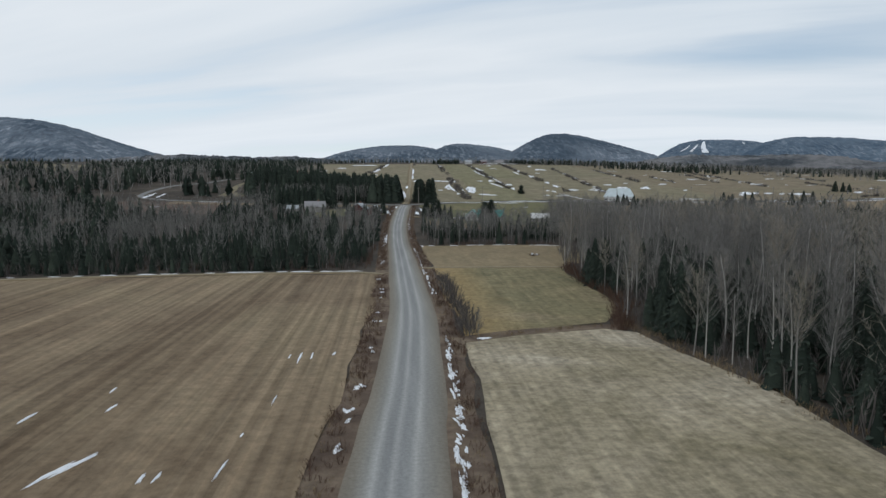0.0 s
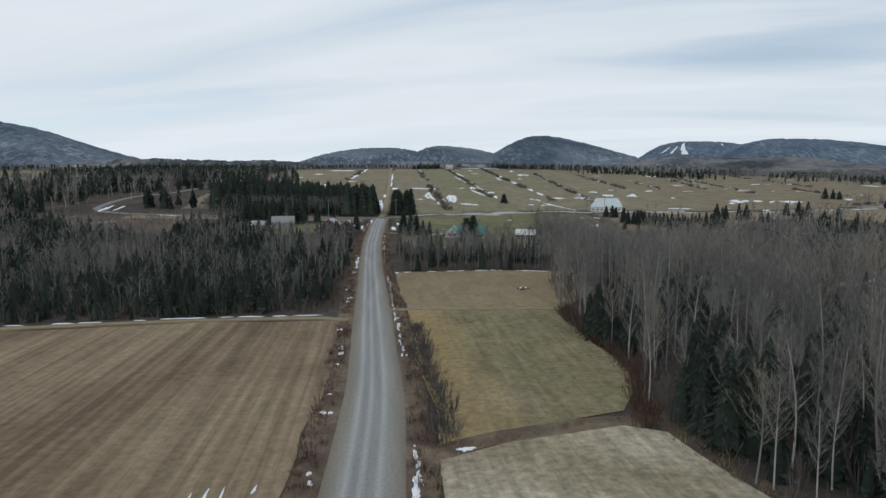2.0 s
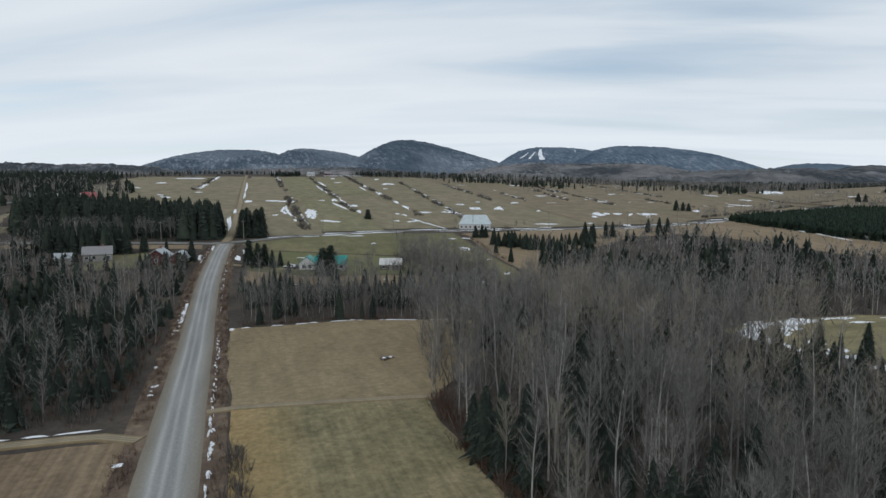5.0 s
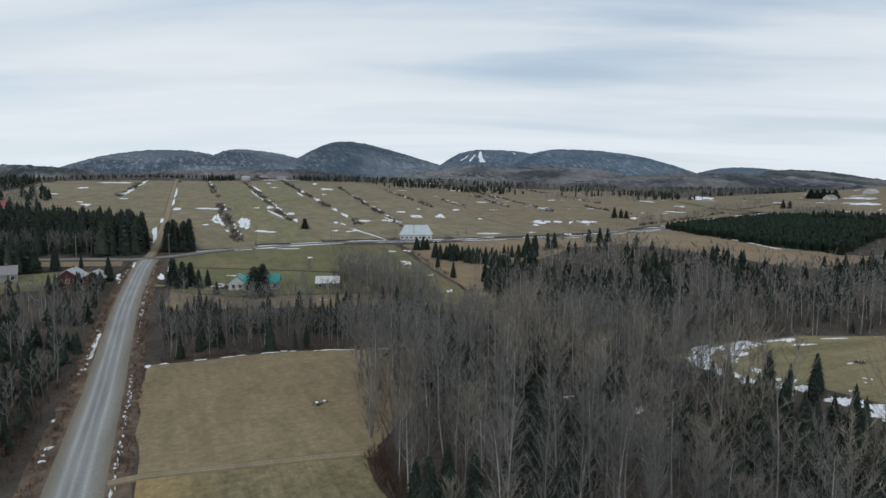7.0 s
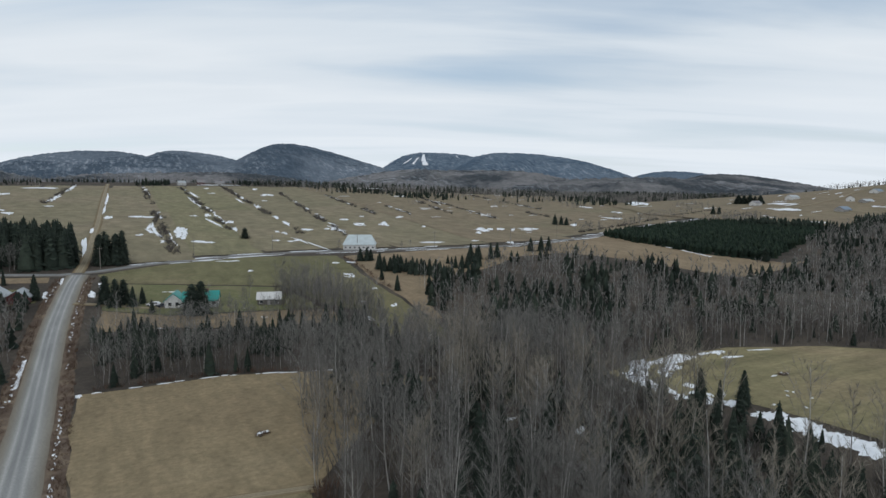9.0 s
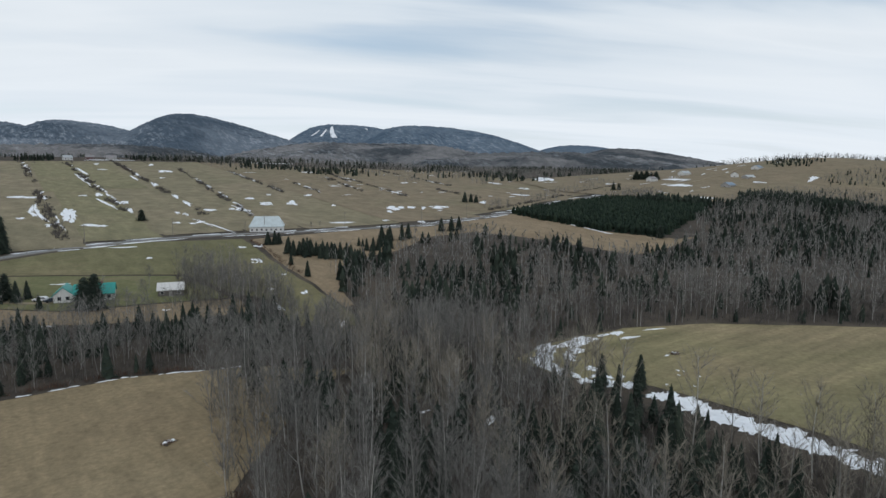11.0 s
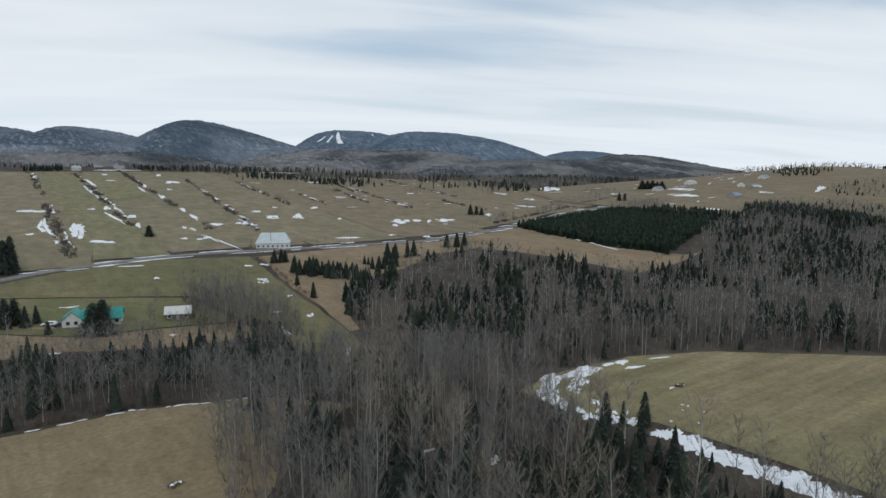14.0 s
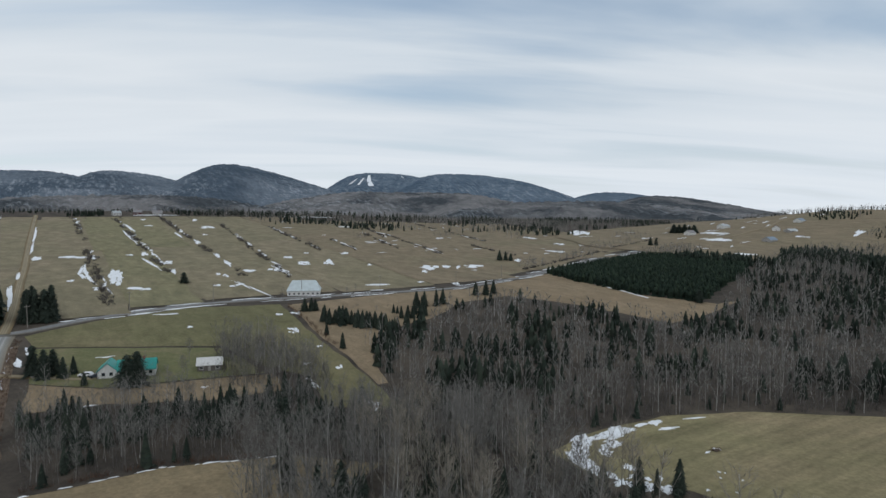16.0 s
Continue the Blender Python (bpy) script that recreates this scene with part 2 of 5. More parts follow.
M["twig"] = plant_mat("grey_twigs", (0.108, 0.104, 0.097), (0.175, 0.169, 0.158), (0.265, 0.256, 0.24), 0.06)
M["twig_tan"] = plant_mat("tan_twigs", (0.165, 0.148, 0.122), (0.238, 0.215, 0.178), (0.33, 0.3, 0.25), 0.06)
M["brush"] = plant_mat("dark_brushwood", (0.066, 0.061, 0.057), (0.11, 0.1, 0.093), (0.17, 0.155, 0.142), 0.1)
M["bark"] = plant_mat("grey_bark", (0.12, 0.112, 0.102), (0.215, 0.205, 0.19), (0.46, 0.445, 0.42), 0.5)
M["birch"] = plant_mat("pale_bark", (0.3, 0.285, 0.26), (0.4, 0.385, 0.355), (0.55, 0.535, 0.5), 1.2)
M["needle"] = plant_mat("dark_needles", (0.018, 0.025, 0.02), (0.029, 0.038, 0.03), (0.045, 0.057, 0.043), 0.4)
M["needle_young"] = plant_mat("young_needles", (0.015, 0.024, 0.018), (0.022, 0.034, 0.024), (0.032, 0.046, 0.03), 0.1)
M["trunk"] = plant_mat("brown_bark", (0.05, 0.04, 0.032), (0.075, 0.06, 0.05), (0.1, 0.085, 0.07), 0.8)
M["shrub"] = plant_mat("red_brown_stems", (0.06, 0.038, 0.03), (0.10, 0.062, 0.046), (0.15, 0.105, 0.075), 0.2)
M["straw"] = plant_mat("dry_straw", (0.14, 0.103, 0.062), (0.2, 0.15, 0.09), (0.28, 0.22, 0.14), 0.3)


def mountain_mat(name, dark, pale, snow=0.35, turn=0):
    """Winter woods seen from afar: dark conifers, pale bare slopes, snow showing through in streaks; dark and pale come
    in tinted by haze.
    """
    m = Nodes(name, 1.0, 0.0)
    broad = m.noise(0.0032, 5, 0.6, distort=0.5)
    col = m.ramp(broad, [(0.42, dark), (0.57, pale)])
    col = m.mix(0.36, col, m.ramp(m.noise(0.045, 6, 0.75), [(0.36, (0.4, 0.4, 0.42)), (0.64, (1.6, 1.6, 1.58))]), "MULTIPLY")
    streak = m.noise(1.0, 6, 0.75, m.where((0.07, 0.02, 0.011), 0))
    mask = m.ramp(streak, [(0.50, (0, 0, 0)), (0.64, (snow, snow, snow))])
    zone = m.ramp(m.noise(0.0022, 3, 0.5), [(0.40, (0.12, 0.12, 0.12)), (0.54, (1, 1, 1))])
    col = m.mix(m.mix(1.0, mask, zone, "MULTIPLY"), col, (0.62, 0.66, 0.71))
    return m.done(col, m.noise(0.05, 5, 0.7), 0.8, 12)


# distance haze is painted into the mountain base colours as blue-grey, bluest on the far one
M["mountain"] = mountain_mat("hazed_mountain_woods", (0.076, 0.1, 0.13), (0.14, 0.167, 0.202), 0.32)
M["mountain_far"] = mountain_mat("hazed_far_mountain_woods", (0.084, 0.118, 0.16), (0.12, 0.156, 0.2), 0.3)
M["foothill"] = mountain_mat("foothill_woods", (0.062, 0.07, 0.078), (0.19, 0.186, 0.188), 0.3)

# ---- mesh helpers ----


def tri_mesh(name, verts, tris, mats, slots=None, smooth=False):
    """A mesh from arrays of corners and triangles, quick for many thousands."""
    me = bpy.data.meshes.new(name)
    verts, tris = np.asarray(verts, np.float32), np.asarray(tris, np.int32)
    me.vertices.add(len(verts))
    me.vertices.foreach_set("co", verts.ravel())
    me.loops.add(len(tris) * 3)
    me.loops.foreach_set("vertex_index", tris.ravel())
    me.polygons.add(len(tris))
    me.polygons.foreach_set("loop_start", np.arange(0, len(tris) * 3, 3, dtype=np.int32))
    if smooth:
        me.polygons.foreach_set("use_smooth", np.ones(len(tris), bool))
    for m in mats:
        me.materials.append(m)
    if slots is not None:
        me.polygons.foreach_set("material_index", np.asarray(slots, np.int32))
    me.update(calc_edges=True)
    return me


def part(name, bm, material, parent=None, label=""):
    me = bpy.data.meshes.new(name)
    bm.normal_update()
    bm.to_mesh(me)
    bm.free()
    if material:
        me.materials.append(material)
    ob = new(name, me)
    if parent is not None:
        ob.parent = parent
    return tagged(ob, label)


def grid_mesh(name, X, Y, Z, mat, smooth=True):
    n, k = X.shape
    i = np.arange(n * k).reshape(n, k)
    a, b, c, d = i[:-1, :-1].ravel(), i[:-1, 1:].ravel(), i[1:, 1:].ravel(), i[1:, :-1].ravel()
    tris = np.concatenate([np.stack([a, b, c], 1), np.stack([a, c, d], 1)])
    v = np.stack([X.ravel(), Y.ravel(), Z.ravel()], 1)
    p, q, r = v[tris[0]]
    if np.cross(q - p, r - p)[2] < 0:
        tris = tris[:, ::-1]
    return tri_mesh(name, v, tris, [mat], smooth=smooth)


# ---- the land ----
YS = np.array([-900, 90, 150, 200, 240, 290, 340, 400, 440, 480, 560, 950, 1150, 1600, 5000.0])
ZS = np.array([0, -0.2, -0.35, -1.1, 0.1, 4.5, 8.5, 10, 12.2, 15.8, 22, 54, 55, 40, 30.0])


def ease(a, b, v):
    s = np.clip((v - a) / (b - a), 0, 1)
    return s * s * (3 - 2 * s)


def ground_z(x, y):
    """Height of the land at x, y (numbers or arrays)."""
    x, y = np.asarray(x, float), np.asarray(y, float)
    z = sum(np.interp(y + d, YS, ZS) for d in (-24, -12, 0, 12, 24)) / 5
    z = np.where(z > 15.8, 15.8 + (z - 15.8) * (1 - 0.45 * ease(150, 900, x)), z)
    z = z + 2.0 * ease(60, 140, x) * (1 - ease(190, 260, y))
    z = z + 1.8 * np.exp(-((x - 48) ** 2 + (y - 165) ** 2) / 1400)
    z = z + 6 * ease(-20, -100, x) * ease(360, 460, y) * (1 - 1.1 * ease(600, 820, y))
    z = z + 43 * np.exp(-(x - 1085) ** 2 / 78000 - (y - 455) ** 2 / 52000)
    return z


def road_x(y):
    """Where the gravel road's middle lies."""
    return np.interp(y, [-70, 38, 62, 96, 125, 150, 190, 215, 245, 270, 300, 330, 347], [-4.2, -1.9, -0.4, 0.8, 0.6, 0.3, -0.1, -0.5, -0.6, -0.3, 1.0, 2.6, 4])


def steps(near_a, near_b, fine, lo, hi):
    """Grid lines: fine between near_a and near_b, growing wider outside."""
    mid = list(np.arange(near_a, near_b + 0.1, fine))
    up, d = [mid[-1]], fine
    while up[-1] < hi:
        d *= 1.12
        up.append(up[-1] + d)
    down, d = [mid[0]], fine
    while down[-1] > lo:
        d *= 1.12
        down.append(down[-1] - d)
    return np.array(down[:0:-1] + mid + up[1:])


gx, gy = np.meshgrid(steps(-220, 460, 8, -3200, 4700), steps(-80, 560, 8, -900, 4600), indexing="ij")
ground = new("ground", grid_mesh("ground", gx, gy, ground_z(gx, gy), M["litter"]))
tagged(ground, "leaf-strewn brown winter ground under the woods", "ground", kind="structure")


def smooth_line(pts, step):
    """Points every step metres along a smooth line through pts."""
    p = [Vector(q) for q in pts]
    p = [p[0] * 2 - p[1]] + p + [p[-1] * 2 - p[-2]]
    out = []
    for i in range(1, len(p) - 2):
        n = max(1, int((p[i + 1] - p[i]).length / step))
        for k in range(n):
            t = k / n
            out.append(0.5 * (2 * p[i] + (p[i + 1] - p[i - 1]) * t + (2 * p[i - 1] - 5 * p[i] + 4 * p[i + 1] - p[i + 2]) * t * t
                              + (3 * p[i] - p[i - 1] - 3 * p[i + 1] + p[i + 2]) * t ** 3))
    return out + [p[-2]]


def ribbon(name, pts, width, rise, mat, label, category="road", step=6, crown=0.08, cols=7, rough_edge=0.25):
    """A road or track laid over the land, with uneven edges; UV u runs across it."""
    line = smooth_line(pts, step)
    bm = bmesh.new()
    uvl = bm.loops.layers.uv.new("UVMap")
    rows = []
    run = 0
    for i, q in enumerate(line):
        d = (line[min(i + 1, len(line) - 1)] - line[max(i - 1, 0)]).normalized()
        side = Vector((d.y, -d.x))
        run += step
        row = []
        for c in range(cols):
            u = c / (cols - 1)
            off = (u - 0.5) * width
            if c in (0, cols - 1):
                off += rough_edge * noise.noise((q.x * 0.13, q.y * 0.13, c * 7.7)) * 2
            xy = q + side * off
            z = float(ground_z(xy.x, xy.y)) + rise + crown * (1 - (2 * u - 1) ** 2) - (0.1 if c in (0, cols - 1) else 0)
            row.append((bm.verts.new((xy.x, xy.y, z)), u, run / 10))
        rows.append(row)
    for a, b in zip(rows, rows[1:]):
        for c in range(cols - 1):
            quad = (a[c], a[c + 1], b[c + 1], b[c])
            f = bm.faces.new([v[0] for v in quad])
            f.smooth = True
            for lo, v in zip(f.loops, quad):
                lo[uvl].uv = (v[1], v[2])
    ob = part(name, bm, mat)
    return tagged(ob, label, category, kind="structure")


def drape(name, outline, rise, mat, label, category="field", cell=7, wobble=0.6, kind="structure"):
    """A field: its outline, softened and uneven, laid over the land."""
    pts = []
    n = len(outline)
    for i in range(n):
        a, b = Vector(outline[i]), Vector(outline[(i + 1) % n])
        k = max(1, int((b - a).length / 5))
        for j in range(k):
            q = a.lerp(b, j / k)
            w = noise.noise_vector((q.x * 0.09, q.y * 0.09, 1.7))
            pts.append((q.x + w.x * wobble * 2, q.y + w.y * wobble * 2))
    bm = bmesh.new()
    bm.faces.new([bm.verts.new((x, y, 0)) for x, y in pts])
    xs, ys = [p[0] for p in pts], [p[1] for p in pts]
    for lo, hi, axis in ((min(xs), max(xs), 0), (min(ys), max(ys), 1)):
        span = max(cell, (hi - lo) / 60)
        v = lo + span
        while v < hi:
            co, no = [0, 0, 0], [0, 0, 0]
            co[axis], no[axis] = v, 1
            bmesh.ops.bisect_plane(bm, geom=bm.verts[:] + bm.edges[:] + bm.faces[:], plane_co=co, plane_no=no)
            v += span
    bmesh.ops.triangulate(bm, faces=bm.faces[:])
    for v in bm.verts:
        v.co.z = float(ground_z(v.co.x, v.co.y)) + rise
    for f in bm.faces:
        f.smooth = True
        if f.normal.z < 0:
            f.normal_flip()
    ob = part(name, bm, mat)
    return tagged(ob, label, category, kind=kind)


# fields round the gravel road
drape("field_tilled", [(-6, 139), (-30, 140.5), (-64, 137.5), (-88, 134), (-170, 120), (-210, -70), (-10.6, -70), (-8.2, 38), (-6.8, 62), (-5.7, 96), (-5.8, 125)], 0.10, M["tilled"], "brown tilled field with worn stubble rows beside the gravel road")
drape("field_stubble", [(6.8, 77), (14, 80.5), (27, 83), (31, 81), (33.8, 55), (34.4, 43), (36, 0), (37, -70), (2.8, -70), (4.9, 38), (6.4, 62)], 0.10, M["stubble"], "pale greyish stubble field beside the gravel road")
drape("field_hay", [(7.2, 80), (16, 83.5), (24, 86), (28.5, 87.5), (32, 93), (34.5, 100), (36, 110), (35.6, 121), (35.4, 131), (36.5, 141), (22, 144), (6.8, 147)], 0.10, M["hay"], "mown green and straw-coloured hay field")
drape("field_tan", [(6.8, 147.3), (22, 144.4), (38, 141), (47, 152), (64, 172), (78, 180), (62, 196), (53, 199), (36, 205.5), (7, 207)], 0.10, M["tan"], "tan mown field in front of a strip of woods")
drape("field_open", [(112, 163), (124, 166), (154, 163.5), (178, 152), (214, 119), (248, 80), (262, 20), (240, -30), (128, -30), (124, 90), (123, 114), (121, 132), (111, 148)], 0.10,
      M["right"], "olive-brown open field with snow along its edge")
drape("meadow_green", [(11, 345), (37, 363), (77, 377), (118, 366), (111, 311), (109, 272), (105, 232), (99, 214), (84, 224), (90, 255), (80, 270), (74, 300), (40, 314), (13, 326)], 0.10,
      M["green"], "green meadow below the side road")
drape("house_lot", [(12, 284), (30, 272), (78, 264), (73, 298), (40, 312), (13, 324)], 0.17, M["lawn"], "grass round the house with the teal roof", "lawn")
drape("rough_strip", [(9, 259), (30, 257), (60, 246), (80, 246), (80, 262), (30, 271), (12, 283)], 0.17, M["sedge"], "dry tan rough grass behind the woods strip", "meadow")
drape("meadow_sedge", [(121, 363), (181, 370), (233, 365), (303, 386), (342, 402), (330, 362), (322, 304), (345, 270), (372, 272), (300, 252), (277, 251), (262, 300), (240, 335), (205, 330), (172, 306), (148, 298), (130, 286), (118, 264), (110, 236), (106, 236), (111, 272), (112.5, 305), (117, 335)], 0.10, M["sedge"], "rust-tan sedge meadow beside the side road", "meadow")
drape("lawn_red_house", [(-7, 300), (-14, 299), (-42, 293), (-46, 322), (-24, 326), (-8, 322)], 0.17, M["lawn"], "green lawn round the red house", "lawn")
drape("roadside_lot", [(-5, 333), (-26, 338), (-60, 345), (-130, 360), (-130, 376), (-60, 356), (-5, 345)], 0.17, M["sedge"], "dry brown lot beside the side road", "meadow")

drape("clearing", [(-157, 376), (-125, 377), (-91, 357), (-88, 339), (-88, 304), (-113, 303), (-137, 326), (-166, 345)], 0.12, M["cutover"], "cut-over red-brown ground with stumps and brush", "clearing")

# hillside strips between the hedgerows, north of the side road
drape("pasture", [(-112, 400), (240, 402), (300, 406), (346, 423), (460, 469), (584, 498), (600, 820), (60, 850), (-112, 850)], 0.05, M["pasture"], "wide olive-brown pasture on the open hillside", "pasture", cell=24, wobble=0.9)
strips = [(-52, -22, "pasture"), (-22, 5.5, "pasture"), (10.5, 52, "pasture"), (-112, -53, "pasture"), (53, 87, "pasture_green"), (89, 130, "pasture"), (131, 162, "pasture"), (163, 226, "pasture"), (227, 297, "pasture_brown"),
          (298, 390, "pasture_brown"), (391, 480, "pasture_brown"), (481, 610, "pasture_brown")]
for k, (xa, xb, m) in enumerate(strips):
    low = {0: 470, 1: 470, 3: 560}.get(k) or 8 + float(np.interp((xa + xb) / 2, [0, 30, 77, 110, 233, 303, 346, 460, 584], [352, 366, 384, 387, 374, 394, 410, 455, 484]))
    drift = 0.035
    top = 880 if k < 9 else 820
    drape("pasture", [(xa, low), (xb, low), (xb + drift * (top - low) * 0.98, top), (xa + drift * (top - low), top)], 0.22 + 0.006 * k, M[m],
          "olive-brown hill pasture strip between hedgerows", "pasture", cell=24, wobble=0.9)
for y0, x0, x1 in ((600, 55, 88), (610, 90, 128)):
    drape("pasture", [(x0, y0), (x1, y0), (x1 + 9, 850), (x0 + 9, 850)], 0.38, M["pasture_green"], "fresh green cut strip high on the hill", "pasture", cell=24)
drape("far_field", [(560, 375), (640, 375), (720, 260), (900, 200), (1250, 260), (1400, 420), (1300, 640), (1000, 720), (760, 700), (560, 640), (500, 520)], 0.9, M["pasture_brown"], "pale tan far fields on the low rise", "field", cell=30, wobble=4)
drape("far_field", [(-520, 620), (-300, 600), (-250, 760), (-430, 860), (-560, 800)], 0.15, M["pasture"], "far pale pasture below the mountain", "field", cell=30, wobble=4)

# roads
ribbon("road_gravel", [(float(road_x(y)), y) for y in (-70, 0, 38, 62, 96, 125, 150, 190, 215, 245, 270, 300, 330, 347)], 7.7, 0.12, M["gravel"], "grey gravel road with pale wheel tracks", cols=15)
for side in (-1, 1):
    ribbon("verge", [(float(road_x(y)) + side * 4.9, y) for y in (-70, 0, 38, 62, 96, 125, 150, 190, 215, 245, 270, 300, 330)], 3.6, 0.08, M["verge"], "rough red-brown grass verge of the gravel road", "verge", crown=0.0, rough_edge=0.5)
ribbon("road_side", [(-52, 362), (-20, 356), (-2, 349), (12, 354), (37, 370), (77, 383.5), (107, 385), (150, 379), (181, 376), (233, 372), (303, 393), (346, 410), (460, 455), (584, 484)], 7, 0.15, M["asphalt"], "worn grey side road that crosses the gravel road", step=9)
ribbon("road_far", [(560, 480), (592, 490), (651, 502), (730, 498), (783, 506), (819, 505), (870, 520), (930, 527)], 6, 1.25, M["dirt"], "pale far road past the farm", step=9)
ribbon("road_far_left", [(-52, 362), (-99, 374), (-135, 383), (-155, 396), (-160, 414), (-154, 446), (-138, 470), (-128, 520)], 5.2, 0.15, M["asphalt"], "side road that bends up towards the farm", step=9)
ribbon("road_hill", [(4, 350), (6, 387), (9, 479), (11.5, 539), (15, 667), (21, 850), (23, 905)], 4.6, 0.42, M["dirt"], "narrow road climbing the hill", step=10)
ribbon("track_left", [(-4, 139), (-9, 142), (-24, 143), (-41, 142.5), (-66, 139.5), (-110, 132)], 3.2, 0.12, M["dirt"], "dirt track along the edge of the woods", "track", step=5, cols=9)
ribbon("track_right", [(4, 147), (8, 147.2), (22, 144.3), (39, 140.6)], 2.4, 0.12, M["dirt"], "pale dirt track between two fields", "track", step=4, cols=9)
ribbon("field_ditch", [(5.5, 78), (14, 82), (27, 84.6), (33, 84.5)], 3.4, 0.12, M["verge"], "shallow ditch with dry brown grass between two fields", "ditch", step=3, crown=-0.02, rough_edge=0.6)
ribbon("driveway", [(4, 296), (14, 290), (24, 283), (33, 281)], 3, 0.17, M["dirt"], "house driveway of packed dirt", "track", step=4, cols=9)

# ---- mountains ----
# the camera's eye point; mountain and ski run angles are fitted to its view
CAMERA_EYE = (12.6, 59.0, 37.5)


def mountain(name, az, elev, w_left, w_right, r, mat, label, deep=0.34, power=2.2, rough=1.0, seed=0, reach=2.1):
    """A wooded mountain shaped to fit the camera's view: az and elev in degrees from its eye point, widths in degrees,
    r metres away.
    """
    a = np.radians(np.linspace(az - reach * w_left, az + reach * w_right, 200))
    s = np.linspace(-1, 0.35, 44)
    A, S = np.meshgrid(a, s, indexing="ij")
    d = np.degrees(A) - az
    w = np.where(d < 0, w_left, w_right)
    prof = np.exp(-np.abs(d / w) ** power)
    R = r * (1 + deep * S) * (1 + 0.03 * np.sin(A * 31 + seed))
    top = CAMERA_EYE[2] + r * np.tan(radians(elev)) - 22
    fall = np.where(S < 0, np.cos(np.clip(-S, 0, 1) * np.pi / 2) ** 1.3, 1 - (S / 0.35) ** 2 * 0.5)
    X, Y = CAMERA_EYE[0] + R * np.sin(A), CAMERA_EYE[1] + R * np.cos(A)
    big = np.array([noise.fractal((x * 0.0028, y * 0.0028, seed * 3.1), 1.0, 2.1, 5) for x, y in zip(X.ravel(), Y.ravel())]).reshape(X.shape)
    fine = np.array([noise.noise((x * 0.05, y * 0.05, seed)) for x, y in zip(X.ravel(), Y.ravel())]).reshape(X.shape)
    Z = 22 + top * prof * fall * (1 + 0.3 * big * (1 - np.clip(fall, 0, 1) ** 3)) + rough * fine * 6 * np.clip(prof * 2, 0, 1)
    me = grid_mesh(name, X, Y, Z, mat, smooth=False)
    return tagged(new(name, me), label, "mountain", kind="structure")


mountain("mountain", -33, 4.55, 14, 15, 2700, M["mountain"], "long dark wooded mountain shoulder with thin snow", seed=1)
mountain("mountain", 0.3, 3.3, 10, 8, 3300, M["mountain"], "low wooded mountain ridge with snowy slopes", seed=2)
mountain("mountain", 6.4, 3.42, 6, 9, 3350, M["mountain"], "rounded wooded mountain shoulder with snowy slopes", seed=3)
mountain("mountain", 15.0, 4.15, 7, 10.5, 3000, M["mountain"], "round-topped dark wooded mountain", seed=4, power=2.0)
ski_hill = mountain("mountain", 27.9, 3.62, 6, 8, 4100, M["mountain_far"], "mountain tinted blue-grey as by haze, with white ski runs", seed=5, power=2.6)
mountain("mountain", 35.6, 3.46, 10, 10.5, 3900, M["mountain_far"], "broad wooded mountain tinted blue-grey as by haze", seed=6, power=2.4)
mountain("mountain", 48.3, 1.85, 5, 7, 4200, M["mountain_far"], "low far ridge tinted blue as by haze", seed=7)
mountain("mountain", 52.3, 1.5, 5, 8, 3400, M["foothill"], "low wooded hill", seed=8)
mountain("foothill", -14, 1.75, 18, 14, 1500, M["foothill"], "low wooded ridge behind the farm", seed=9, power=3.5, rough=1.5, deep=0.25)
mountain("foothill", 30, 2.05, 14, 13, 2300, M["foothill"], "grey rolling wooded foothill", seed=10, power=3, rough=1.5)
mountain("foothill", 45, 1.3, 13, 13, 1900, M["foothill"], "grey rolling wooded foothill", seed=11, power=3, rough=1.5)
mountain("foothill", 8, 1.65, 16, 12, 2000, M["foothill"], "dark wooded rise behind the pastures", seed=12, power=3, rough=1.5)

# ---- woods ----
rng = np.random.default_rng(7)


def inside(poly, x, y):
    hit = np.zeros(len(x), bool)
    p = np.array(poly, float)
    for (x1, y1), (x2, y2) in zip(p, np.roll(p, -1, 0)):
        cross = (y1 > y) != (y2 > y)
        with np.errstate(divide="ignore", invalid="ignore"):
            hit ^= cross & (x < (x2 - x1) * (y - y1) / (y2 - y1) + x1)
    return hit


def scatter(poly, gap):
    """Uneven places about gap metres apart inside an outline."""
    p = np.array(poly, float)
    lo, hi = p.min(0), p.max(0)
    x, y = np.meshgrid(np.arange(lo[0], hi[0], gap), np.arange(lo[1], hi[1], gap))
    x, y = x.ravel() + rng.uniform(-0.48, 0.48, x.size) * gap, y.ravel() + rng.uniform(-0.48, 0.48, y.size) * gap
    keep = inside(poly, x, y)
    return np.stack([x[keep], y[keep]], 1)


def clump(x, y, size, seed):
    """Smooth random field from 0 to 1 that groups kinds of trees."""
    v = np.array([noise.noise((a / size, b / size, seed * 5.3)) for a, b in zip(x, y)])
    return np.clip(v * 0.9 + 0.5, 0, 1)


